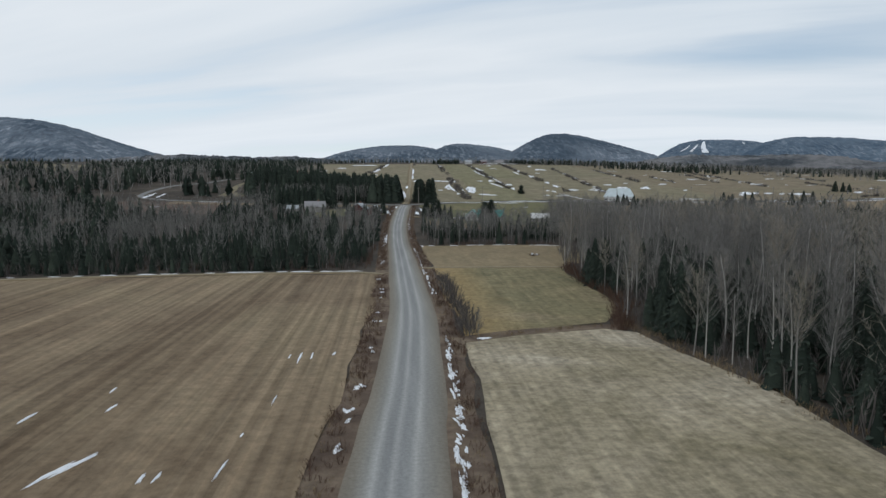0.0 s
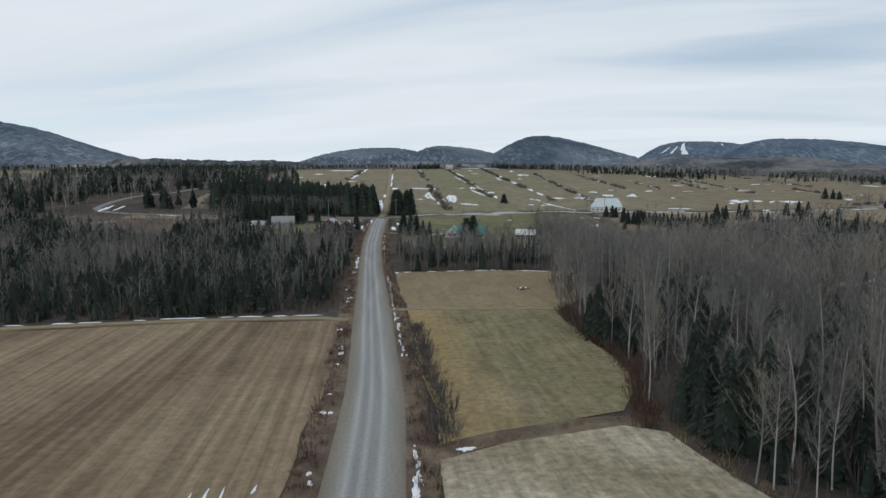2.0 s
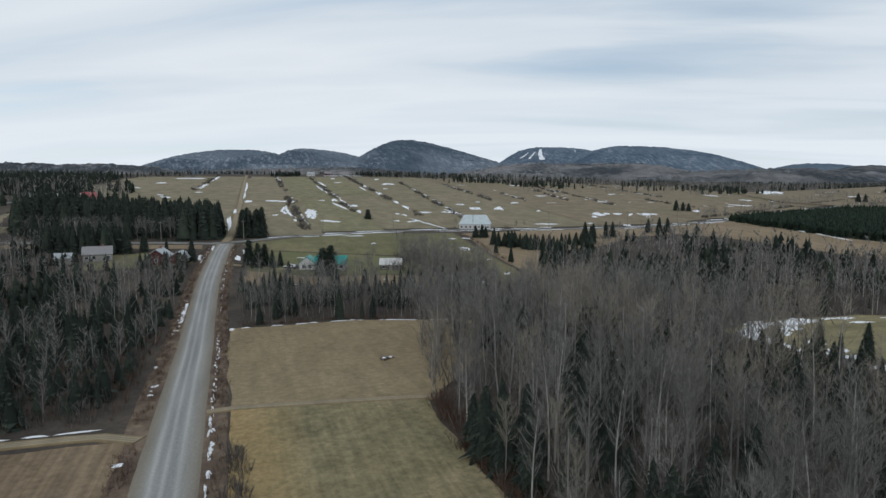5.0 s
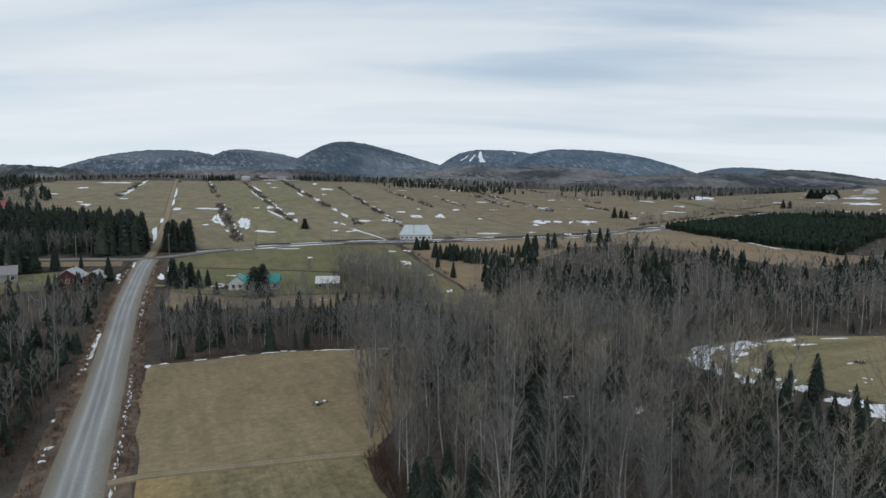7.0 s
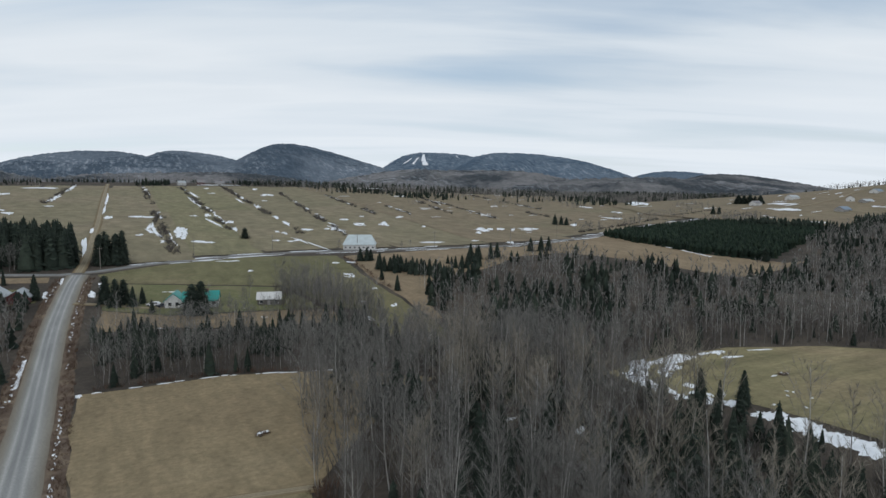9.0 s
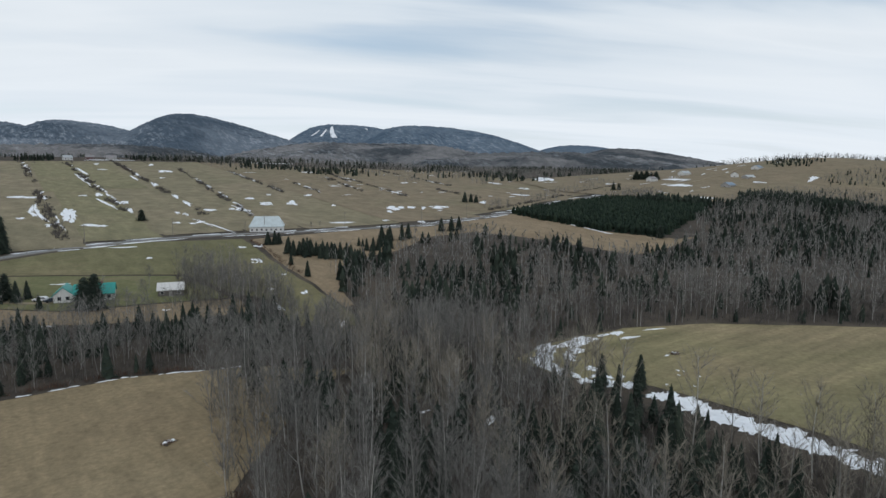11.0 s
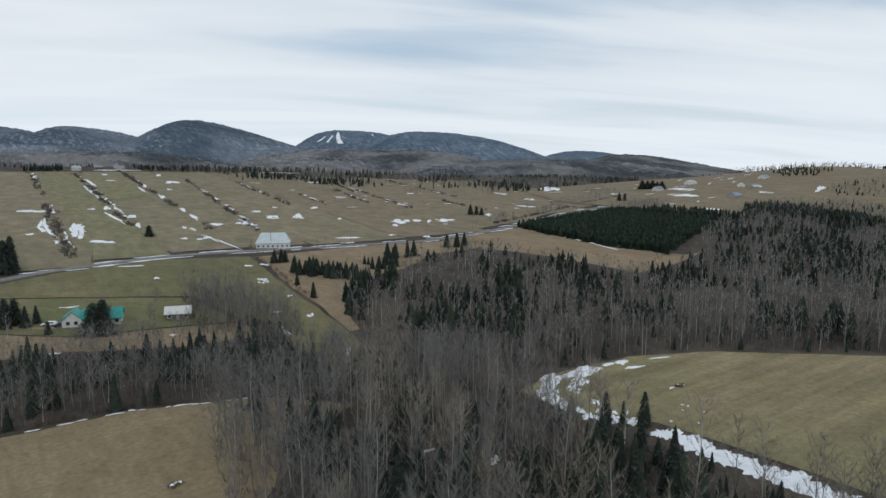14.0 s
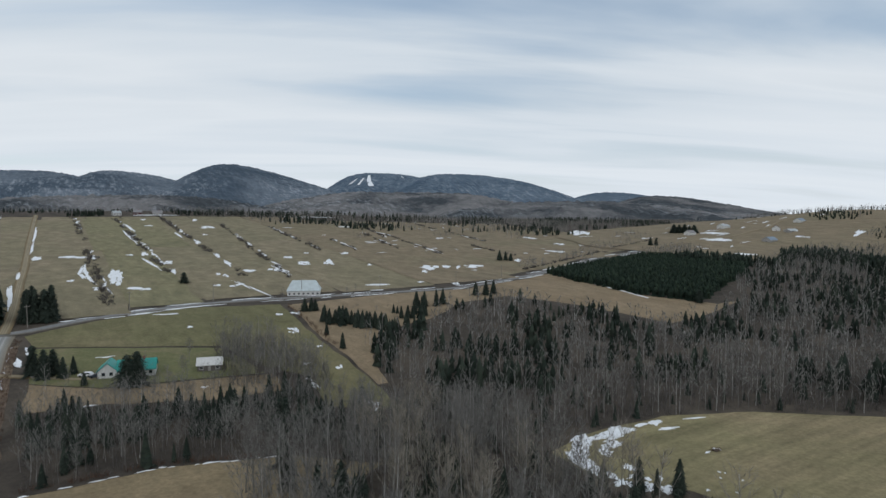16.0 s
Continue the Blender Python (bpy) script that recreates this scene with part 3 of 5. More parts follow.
class Soup:
    """Collects triangles with material slots."""

    def __init__(self):
        self.v, self.t, self.s = [], [], []

    def tri(self, a, b, c, slot=0):
        n = len(self.v)
        self.v += [a, b, c]
        self.t.append((n, n + 1, n + 2))
        self.s.append(slot)

    def tube(self, pts, radii, sides, slot=0):
        base = len(self.v)
        for p, r in zip(pts, radii):
            for k in range(sides):
                a = 2 * math.pi * k / sides
                self.v.append((p[0] + r * math.cos(a), p[1] + r * math.sin(a), p[2]))
        for i in range(len(pts) - 1):
            for k in range(sides):
                a, b = base + i * sides + k, base + i * sides + (k + 1) % sides
                c, d = b + sides, a + sides
                self.t += [(a, b, c), (a, c, d)]
                self.s += [slot, slot]

    def arrays(self):
        return np.array(self.v, np.float32), np.array(self.t, np.int32), np.array(self.s, np.int32)


def sliver(soup, a, d, length, width, r, slot):
    """A thin tapering twig."""
    s = Vector((r.uniform(-1, 1), r.uniform(-1, 1), r.uniform(-0.4, 0.4))).cross(d)
    s = s.normalized() * width * 0.5 if s.length > 1e-6 else Vector((width * 0.5, 0, 0))
    soup.tri(a - s, a + s, a + d * length, slot)


def bare_tree(seed, limbs, twigs, twig_w, limb_w, sides, segs, spread=0.2, clear=0.32, trunk_r=0.0085, fork=0.0):
    """A leafless tree one metre tall: trunk (slot 0), limbs and twigs (slot 1)."""
    r = random.Random(seed)
    s = Soup()
    lean = Vector((r.uniform(-0.05, 0.05), r.uniform(-0.05, 0.05), 0))
    bend = Vector((r.uniform(-0.03, 0.03), r.uniform(-0.03, 0.03), 0))

    def axis(t):
        return lean * t + bend * math.sin(t * 3.1) + Vector((0, 0, t * 0.93))

    ts = [i / segs for i in range(segs + 1)]
    s.tube([axis(t) for t in ts], [trunk_r * (1.15 - t) + 0.0008 for t in ts], sides, 0)
    tips = []
    for i in range(limbs):
        t = clear + (0.97 - clear) * (i + r.random()) / limbs
        a = i * 2.4 + r.uniform(-0.5, 0.5)
        up = r.uniform(0.8, 1.9)
        d = Vector((math.cos(a), math.sin(a), up)).normalized()
        ln = spread * (1.25 - 0.85 * (t - clear) / (1 - clear)) * r.uniform(0.7, 1.25)
        p = axis(t)
        mid = p + d * ln * 0.55
        d2 = (d + Vector((0, 0, 0.45))).normalized()
        w = limb_w * (1.3 - t)
        slot = 0 if (i < limbs * 0.25 or fork > r.random()) else 1
        sliver(s, p, d, ln * 0.62, w * 2, r, slot)
        sliver(s, p, d, ln * 0.62, w * 2, r, slot)
        sliver(s, mid, d2, ln * 0.7, w * 1.3, r, slot)
        tips.append((p, d, mid, d2, ln))
    for k in range(twigs):
        p, d, mid, d2, ln = tips[r.randrange(len(tips))]
        q = r.random() ** 0.7
        at = p.lerp(mid, q * 1.6) if q < 0.6 else mid + d2 * ln * 0.7 * (q - 0.6) / 0.4
        dd = (d2 + Vector((r.gauss(0, 0.55), r.gauss(0, 0.55), r.gauss(0.25, 0.35)))).normalized()
        sliver(s, at, dd, r.uniform(0.045, 0.11), twig_w * r.uniform(0.6, 1.3), r, 1)
    return s.arrays()


def spruce_tree(seed, whorls, arms, radius=0.17, ragged=0.3, skirt=0.06, taper=0.68):
    """A conifer one metre tall: trunk (slot 0), drooping boughs (slot 1)."""
    r = random.Random(seed)
    s = Soup()
    s.tube([(0, 0, 0), (0, 0, 0.5), (0, 0, 0.97)], [0.014, 0.009, 0.002], 4, 0)
    s.tube([(0, 0, skirt * 1.2), (0, 0, 0.35), (0, 0, 0.98)], [radius * 0.74, radius * 0.62, 0.004], 6, 1)
    for i in range(whorls):
        t = skirt + (0.97 - skirt) * (i / whorls) ** 0.92
        rad = (radius * (1 - t) ** taper * 1.05 + 0.012) * r.uniform(0.78, 1.15)
        for k in range(arms):
            a = 2 * math.pi * (k + 0.5 * (i % 2)) / arms + r.uniform(-0.25, 0.25)
            ln = rad * r.uniform(1 - ragged, 1 + ragged * 0.6)
            z = t + r.uniform(-0.012, 0.012)
            wd = 2.3 * rad / arms * r.uniform(0.8, 1.3) + 0.006
            c, n = Vector((math.cos(a), math.sin(a), 0)), Vector((-math.sin(a), math.cos(a), 0))
            top = Vector((0, 0, z + 0.035))
            mid = c * ln * 0.55 + Vector((0, 0, z))
            tip = c * ln + Vector((0, 0, z - 0.02 - ln * 0.18))
            s.tri(top, mid - n * wd, mid + n * wd, 1)
            s.tri(mid - n * wd, tip, mid + n * wd, 1)
    s.tri((-0.006, 0, 0.93), (0.006, 0, 0.93), (0, 0, 1.0), 1)
    return s.arrays()


def shrub(seed, stems, w=0.02, spread=0.6):
    """A leafless shrub one metre tall."""
    r = random.Random(seed)
    s = Soup()
    for k in range(stems):
        a = r.uniform(0, 6.28)
        p = Vector((math.cos(a), math.sin(a), 0)) * r.uniform(0, 0.35)
        d = Vector((math.cos(a) * r.uniform(0, spread), math.sin(a) * r.uniform(0, spread), 1)).normalized()
        h = r.uniform(0.5, 1.0)
        sliver(s, p, d, h, w * 2, r, 0)
        for j in range(4):
            q = p + d * h * r.uniform(0.3, 0.85)
            dd = (d + Vector((r.gauss(0, 0.5), r.gauss(0, 0.5), 0.1))).normalized()
            sliver(s, q, dd, r.uniform(0.15, 0.4), w, r, 0)
    return s.arrays()


def plant_all(name, pts, heights, templates, mats, label, category="woods", widen=(0.85, 1.2), sink=0.05, pick=None):
    """Many plants in one object: each a turned and scaled copy of one of the templates."""
    V, T, S = [], [], []
    n = 0
    gz = ground_z(pts[:, 0], pts[:, 1])
    for i, ((x, y), h, z) in enumerate(zip(pts, heights, gz)):
        v, t, s = templates[rng.integers(len(templates)) if pick is None else pick[i]]
        a, w = rng.uniform(0, 6.283), h * rng.uniform(*widen)
        c, d = math.cos(a) * w, math.sin(a) * w
        V.append(np.stack([v[:, 0] * c - v[:, 1] * d + x, v[:, 0] * d + v[:, 1] * c + y, v[:, 2] * h + z - sink], 1))
        T.append(t + n)
        S.append(s)
        n += len(v)
    me = tri_mesh(name, np.concatenate(V), np.concatenate(T), mats, np.concatenate(S))
    return tagged(new(name, me), label, category, kind="stuff")


def rough_cone(seed, sides=5):
    """A far conifer one metre tall, in few faces: ragged tiers of boughs."""
    r = random.Random(seed)
    s = Soup()
    rings = [(0.02, 0.2), (0.26, 0.15), (0.3, 0.22), (0.56, 0.1), (0.6, 0.16), (0.8, 0.07), (1.0, 0.01)]
    for z, rad in rings:
        for k in range(sides):
            a = 2 * math.pi * (k + 0.5 * r.random()) / sides
            q = rad * r.uniform(0.55, 1.35)
            s.v.append((q * math.cos(a), q * math.sin(a), z + r.uniform(-0.03, 0.03)))
    for i in range(len(rings) - 1):
        for k in range(sides):
            a, b = i * sides + k, i * sides + (k + 1) % sides
            s.t += [(a, b, b + sides), (a, b + sides, a + sides)]
            s.s += [1, 1]
    return s.arrays()


near_bare = [bare_tree(k, 26, 900, 0.0021, 0.0021, 5, 5, spread=0.19 + 0.03 * (k % 4), clear=0.3 + 0.06 * (k % 3), trunk_r=0.0066, fork=0.2) for k in range(9)]
fine_bare = [bare_tree(120 + k, 18, 430, 0.0036, 0.0024, 4, 4, spread=0.25 + 0.04 * (k % 3), clear=0.26 + 0.05 * (k % 3), trunk_r=0.0064, fork=0.1) for k in range(10)]
mid_bare = [bare_tree(40 + k, 12, 190, 0.0064, 0.003, 3, 3, spread=0.27 + 0.04 * (k % 3), clear=0.22 + 0.05 * (k % 3), trunk_r=0.0052) for k in range(10)]
far_bare = [bare_tree(80 + k, 5, 46, 0.017, 0.005, 3, 1, spread=0.31, clear=0.2, trunk_r=0.006) for k in range(8)]
dist_bare = [bare_tree(160 + k, 3, 26, 0.052, 0.02, 3, 1, spread=0.34, clear=0.12, trunk_r=0.011) for k in range(8)]
near_spruce = [spruce_tree(k, 27, 17, 0.17 + 0.025 * (k % 3), 0.42) for k in range(6)]
near_pine = [spruce_tree(70 + k, 24, 16, 0.19 + 0.02 * (k % 3), 0.55, 0.04, 0.4) for k in range(5)]
mid_spruce = [spruce_tree(20 + k, 8, 6, 0.18 + 0.025 * (k % 4), 0.5) for k in range(8)]
far_spruce = [rough_cone(50 + k) for k in range(8)]
bushes = [shrub(k, 8, 0.026) for k in range(6)]
hedge_bushes = [shrub(60 + k, 10, 0.075, 0.9) for k in range(6)]
big_bushes = [shrub(30 + k, 9, 0.025, 0.8) for k in range(6)]

ZONE_A = [(46, 181), (41, 160), (38, 144), (36.5, 138), (36.6, 117), (35.5, 103), (33, 93), (31, 87), (31.5, 80), (32.5, 66), (34.4, 55), (35, 43), (36.5, 0), (38, -40), (112, -40), (113, 60), (113, 100), (110, 126), (106, 150), (108, 168), (104, 200), (88, 216), (74, 188), (58, 192)]
ZONE_B = [(9, 209), (36, 208), (54, 202), (66, 197), (80, 190), (92, 214), (84, 226), (84, 240), (60, 245), (30, 254), (9, 256)]
ZONE_C = [(100, 204), (110, 170), (126, 168), (154, 165), (178.5, 153.8), (215, 121), (250, 82), (268, 20), (300, -60), (520, -80), (700, 40), (700, 240), (670, 330), (650, 372), (600, 366), (556, 370), (490, 332), (404, 298), (372, 266), (340, 262), (300, 244),
          (270, 246), (252, 292), (232, 326), (206, 324), (174, 308), (142, 298), (124, 282), (116, 262), (108, 226)]
ZONE_D = [(-7, 212), (-9, 185), (-12, 154), (-24, 148), (-60, 147), (-110, 140), (-230, 126), (-420, 180), (-420, 330), (-210, 345), (-168, 342), (-139, 322), (-113, 299), (-86, 299), (-84, 332), (-62, 338), (-48, 318), (-44, 292), (-20, 297), (-7, 296)]
ZONE_E = [(1.5, 366), (-14, 364), (-30, 366), (-62, 372), (-84, 380), (-96, 410), (-88, 448), (-40, 458), (-10, 446), (2, 420)]
ZONE_F = [(-95, 395), (-130, 400), (-150, 450), (-140, 500), (-80, 470), (-60, 490), (-70, 620), (-140, 640), (-260, 600), (-560, 600), (-600, 420), (-420, 360), (-200, 365), (-165, 395), (-172, 440), (-120, 420)]
PLANTATION = [(332, 399), (377, 415), (445, 433), (500, 446), (532, 428), (546, 402), (550, 374), (485, 334), (400, 302), (337, 275), (319, 311), (320, 358)]


def kinds(pts, share, size, seed):
    """True where a conifer stands: grouped, about that share of the places."""
    c = clump(pts[:, 0], pts[:, 1], size, seed)
    return c + rng.uniform(-0.22, 0.22, len(pts)) > np.quantile(c, 1 - share)


# the woods beside the hay field; a stretch of it stands as single trees
pa = scatter(ZONE_A, 3.7)
dark_spots = [(58, 160, 9), (99, 118, 13), (86, 128, 8), (41, 112, 5), (42, 38, 5), (50, 60, 5), (60, 40, 8), (90, 90, 9), (70, 110, 5), (40, 20, 7), (40, 28, 6), (43, 46, 6), (45, 60, 6), (46, 74, 6), (64, 134, 6), (75, 120, 7), (62, 150, 6), (80, 70, 8), (92, 100, 6), (100, 106, 7), (104, 126, 7), (70, 84, 6), (54, 96, 5), (39, 120, 4.5), (39, 106, 3.5), (56, 128, 5), (84, 112, 7)]
near_dark = np.zeros(len(pa), bool)
for cx, cy, r in dark_spots:
    near_dark |= (np.hypot(pa[:, 0] - cx, pa[:, 1] - cy) < r) & (rng.random(len(pa)) < 0.7)
conifer = near_dark | (kinds(pa, 0.22, 9, 1) & (rng.random(len(pa)) < 0.75))
conifer &= ~((pa[:, 1] > 128) & (pa[:, 0] < 54))
hA = np.where(conifer, rng.uniform(6, 11.5, len(pa)), rng.uniform(10.5, 16.5, len(pa)))
hA = np.where(conifer & (pa[:, 0] > 80), hA * 0.78, hA)
hA = np.where(conifer & (pa[:, 0] > 102), hA * 0.75, hA)
edge = (pa[:, 0] < 41) | (pa[:, 1] > 186)
hA = np.where(edge & ~conifer, hA * 0.8, hA)
single = (pa[:, 0] < 62) & (pa[:, 1] > 36) & (pa[:, 1] < 132)
hi = np.flatnonzero(~single & ~conifer)
tan_side = clump(pa[hi, 0], pa[hi, 1], 22, 9) > 0.55
plant_all("woods", pa[hi[~tan_side]], hA[hi[~tan_side]], fine_bare, [M["bark"], M["twig"]], "grey leafless birches and maples crowding the near woods")
plant_all("woods", pa[hi[tan_side]], hA[hi[tan_side]], fine_bare, [M["bark"], M["twig_tan"]], "tan leafless aspens crowding the near woods")
ci = np.flatnonzero(~single & conifer)
plant_all("woods", pa[ci], hA[ci], mid_spruce, [M["trunk"], M["needle"]], "dark spruces among the near bare woods")
under = scatter(ZONE_A, 2.8)
plant_all("undergrowth", under, rng.uniform(1.5, 5.5, len(under)), big_bushes, [M["brush"]], "dark bare brushwood under the near trees", "undergrowth", (0.5, 0.8))

edge_low = scatter([(35.5, 22), (50, 20), (52, 80), (33, 84), (34, 55)], 2.7)
edge_low = edge_low[rng.random(len(edge_low)) < 0.62]
plant_all("woods", edge_low, rng.uniform(2.5, 6.5, len(edge_low)), mid_spruce, [M["trunk"], M["needle"]], "young dark spruces under the trees at the field edge")
pb = scatter(ZONE_B, 3.0)
cb = kinds(pb, 0.30, 12, 3)
hB = np.where(cb, rng.uniform(4, 9, len(pb)), rng.uniform(7, 11, len(pb)))
plant_all("woods", pb[~cb], hB[~cb], mid_bare, [M["bark"], M["twig"]], "strip of grey leafless trees behind the tan field")
plant_all("woods", pb[cb], hB[cb], mid_spruce, [M["trunk"], M["needle"]], "dark spruces in the strip behind the tan field")
ub = scatter(ZONE_B, 2.6)
plant_all("undergrowth", ub, rng.uniform(1, 3.4, len(ub)), big_bushes, [M["brush"]], "dark bare brushwood in the woods strip", "undergrowth", (0.5, 0.8))

front = scatter([(104, 200), (110, 170), (126, 168), (154, 165), (178.5, 153.8), (215, 121), (250, 82), (262, 30), (290, 40), (280, 100), (244, 150), (200, 190), (160, 202), (126, 204), (114, 216)], 3.1)
plant_all("undergrowth", front, rng.uniform(1.8, 5.5, len(front)), big_bushes, [M["brush"]], "dark bare brushwood at the woods' edge behind the open field", "undergrowth", (0.5, 0.8))
few = front[rng.random(len(front)) < 0.13]
plant_all("woods", few, rng.uniform(2.5, 6, len(few)), mid_spruce, [M["trunk"], M["needle"]], "small dark spruces at the woods' edge")
pc = scatter(ZONE_C, 4.4)
far = np.hypot(pc[:, 0] - 12, pc[:, 1] - 59)
share = np.where((pc[:, 1] > 185) | (pc[:, 0] > 330), 0.5, 0.10)
cc = clump(pc[:, 0], pc[:, 1], 26, 4) + rng.uniform(-0.3, 0.3, len(pc)) > np.where(share > 0.3, 0.66, 0.95)
hC = np.where(cc, rng.uniform(5.5, 10, len(pc)), rng.uniform(8, 12.5, len(pc)))
hC = hC * np.clip(0.8 + 0.5 * clump(pc[:, 0], pc[:, 1], 18, 12), 0.8, 1.2) * np.where(pc[:, 1] > 240, 0.82, 0.92)
thin = (far < 250) | (rng.random(len(pc)) < 0.66)
for lo, hi_, bare, dark in ((0, 165, mid_bare, mid_spruce), (165, 250, far_bare, far_spruce), (250, 2000, dist_bare, far_spruce)):
    ring = (far >= lo) & (far < hi_) & thin
    plant_all("woods", pc[ring & ~cc], hC[ring & ~cc], bare, [M["bark"], M["twig"]], "wide grey leafless woods beyond the open field")
    if (ring & cc).any():
        plant_all("woods", pc[ring & cc], hC[ring & cc], dark, [M["trunk"], M["needle"]], "dark spruces in the wide woods beyond the open field")

pd = scatter(ZONE_D, 3.7)
fd = ease(150, 185, pd[:, 1])
cd = clump(pd[:, 0], pd[:, 1], 16, 5) + rng.uniform(-0.25, 0.25, len(pd)) > np.where((pd[:, 1] < 190) | (pd[:, 0] > -55), 0.34, 0.58)
hD = np.where(cd, rng.uniform(3.5, 8, len(pd)), rng.uniform(5, 7.5, len(pd)) + 3 * fd)
hD = np.where((pd[:, 1] > 250) & (pd[:, 0] > -62), np.minimum(hD, 5.6 + (300 - pd[:, 1]) * 0.1), hD)
nd = (pd[:, 0] > -95) & (pd[:, 1] < 240)
plant_all("woods", pd[nd & ~cd], hD[nd & ~cd], mid_bare, [M["bark"], M["twig"]], "grey leafless young woods beside the gravel road")
plant_all("woods", pd[nd & cd], hD[nd & cd], mid_spruce, [M["trunk"], M["needle"]], "dark young spruces along the field's far edge")
plant_all("woods", pd[~nd & ~cd], hD[~nd & ~cd], far_bare, [M["bark"], M["twig"]], "grey leafless woods farther from the road")
plant_all("woods", pd[~nd & cd], hD[~nd & cd], far_spruce, [M["trunk"], M["needle"]], "dark young spruces farther from the road")
ud = scatter([(-7, 212), (-7, 148), (-60, 149), (-110, 145), (-110, 180), (-20, 200)], 2.2)
plant_all("undergrowth", ud, rng.uniform(0.8, 2.4, len(ud)), bushes, [M["shrub"]], "red-brown brushwood at the wood's edge", "undergrowth", (0.6, 0.9))

low = [(-8, 190), (-11, 147), (-24, 147), (-60, 145), (-110, 138), (-120, 137), (-125, 170), (-90, 185), (-20, 205)]
q = scatter(low, 2.7)
plant_all("undergrowth", q, rng.uniform(1.5, 4.2, len(q)), big_bushes, [M["brush"]], "dark bare brushwood among the young spruces", "undergrowth", (0.5, 0.8))
q = scatter(low, 3.0)
q = q[rng.random(len(q)) < 0.55]
plant_all("woods", q, rng.uniform(2.2, 5.0, len(q)), mid_spruce, [M["trunk"], M["needle"]], "low dark young spruces behind the dirt track", "woods", (1.1, 1.5))
q = scatter([(-8, 205), (-9, 160), (-26, 162), (-34, 180), (-22, 200)], 2.4)
plant_all("undergrowth", q, rng.uniform(1.2, 3.2, len(q)), big_bushes, [M["shrub"]], "red-brown bushes beside the gravel road", "undergrowth", (0.6, 0.9))
q = scatter([(-88, 306), (-113, 305), (-160, 345), (-150, 374), (-96, 355)], 5.5)
plant_all("undergrowth", q, rng.uniform(0.6, 2.2, len(q)), bushes, [M["shrub"]], "brush regrowing on the cut-over ground", "undergrowth", (0.8, 1.3))
q = scatter([(-38, 318), (-66, 338), (-74, 356), (-48, 350), (-34, 334)], 4.0)
plant_all("woods", q, rng.uniform(9, 13, len(q)), mid_spruce, [M["trunk"], M["needle"]], "dark spruces behind the grey house")
pe = scatter(ZONE_E, 3.4)
ce = (pe[:, 1] > 392) | (pe[:, 0] > -16) | (rng.random(len(pe)) < 0.15)
plant_all("woods", pe[ce], rng.uniform(12, 17, ce.sum()), mid_spruce, [M["trunk"], M["needle"]], "dense dark spruce stand beside the hill road")
plant_all("woods", pe[~ce], rng.uniform(8, 11, (~ce).sum()), mid_bare, [M["bark"], M["twig"]], "bare trees in front of the spruce stand")
pf = scatter(ZONE_F, 7.4)
cf = clump(pf[:, 0], pf[:, 1], 40, 6) + rng.uniform(-0.3, 0.3, len(pf)) > 0.66
plant_all("woods", pf[~cf], rng.uniform(8, 12, (~cf).sum()), dist_bare, [M["bark"], M["twig"]], "grey leafless woods towards the far farm")
plant_all("woods", pf[cf], rng.uniform(8, 13, cf.sum()), far_spruce, [M["trunk"], M["needle"]], "dark spruces in the woods towards the far farm")
pp = scatter(PLANTATION, 3.3)
plant_all("plantation", pp, rng.uniform(4.6, 6.2, len(pp)), far_spruce, [M["trunk"], M["needle_young"]], "dense even dark green young conifer plantation", "plantation", (1.3, 1.7))
q = scatter([(505, 424), (546, 418), (556, 374), (522, 352), (505, 380)], 5)
plant_all("plantation", q, rng.uniform(7, 10, len(q)), far_spruce, [M["trunk"], M["needle"]], "taller dark conifers at the end of the plantation", "plantation", (1.0, 1.3))
q = scatter([(440, 438), (500, 451), (545, 466), (590, 470), (580, 445), (552, 424), (500, 441)], 5)
plant_all("woods", q, rng.uniform(6, 10, len(q)), dist_bare, [M["bark"], M["twig"]], "grey bare trees behind the plantation")
p2 = scatter([(600, 370), (640, 392), (668, 380), (662, 300), (650, 215), (615, 215), (618, 300)], 4.5)
plant_all("plantation", p2, rng.uniform(7, 11, len(p2)), far_spruce, [M["trunk"], M["needle"]], "dark conifer block at the end of the woods", "plantation")
for outline, gap, dark, label in (([(668, 384), (700, 396), (760, 340), (770, 220), (655, 205), (664, 300)], 6, 0.12, "grey leafless wood behind the dark conifer block"),
                                  ([(806, 386), (880, 402), (960, 370), (965, 260), (840, 296)], 7, 0.15, "far grey leafless wood on the low rise"),
                                  ([(905, 480), (930, 448), (1000, 452), (1005, 520), (940, 520)], 7, 0.7, "dark wood on top of the low rise"),
                                  ([(940, 560), (1040, 520), (1090, 440), (1100, 330), (1200, 330), (1180, 480), (1080, 600), (960, 640)], 8, 0.1, "far woods along the low rise's top")):
    q = scatter(outline, gap)
    k = rng.random(len(q)) < dark
    plant_all("woods", q[~k], rng.uniform(6, 10, (~k).sum()), dist_bare, [M["twig"], M["twig"]], label)
    plant_all("woods", q[k], rng.uniform(4, 7, k.sum()), far_spruce, [M["trunk"], M["needle"]], "dark conifers on the low rise")

UPPER = [(240, 790), (300, 735), (372, 700), (430, 690), (500, 640), (580, 620), (640, 640), (720, 690), (860, 700), (1000, 760), (1000, 960), (240, 960)]
pu = scatter(UPPER, 7.6)
cu = clump(pu[:, 0], pu[:, 1], 60, 11) + rng.uniform(-0.25, 0.25, len(pu))
pu, cu = pu[cu > 0.3], cu[cu > 0.3]
plant_all("woods", pu[cu <= 0.74], rng.uniform(5, 8.5, (cu <= 0.74).sum()), dist_bare, [M["bark"], M["twig"]], "grey leafless woods above the hill pastures")
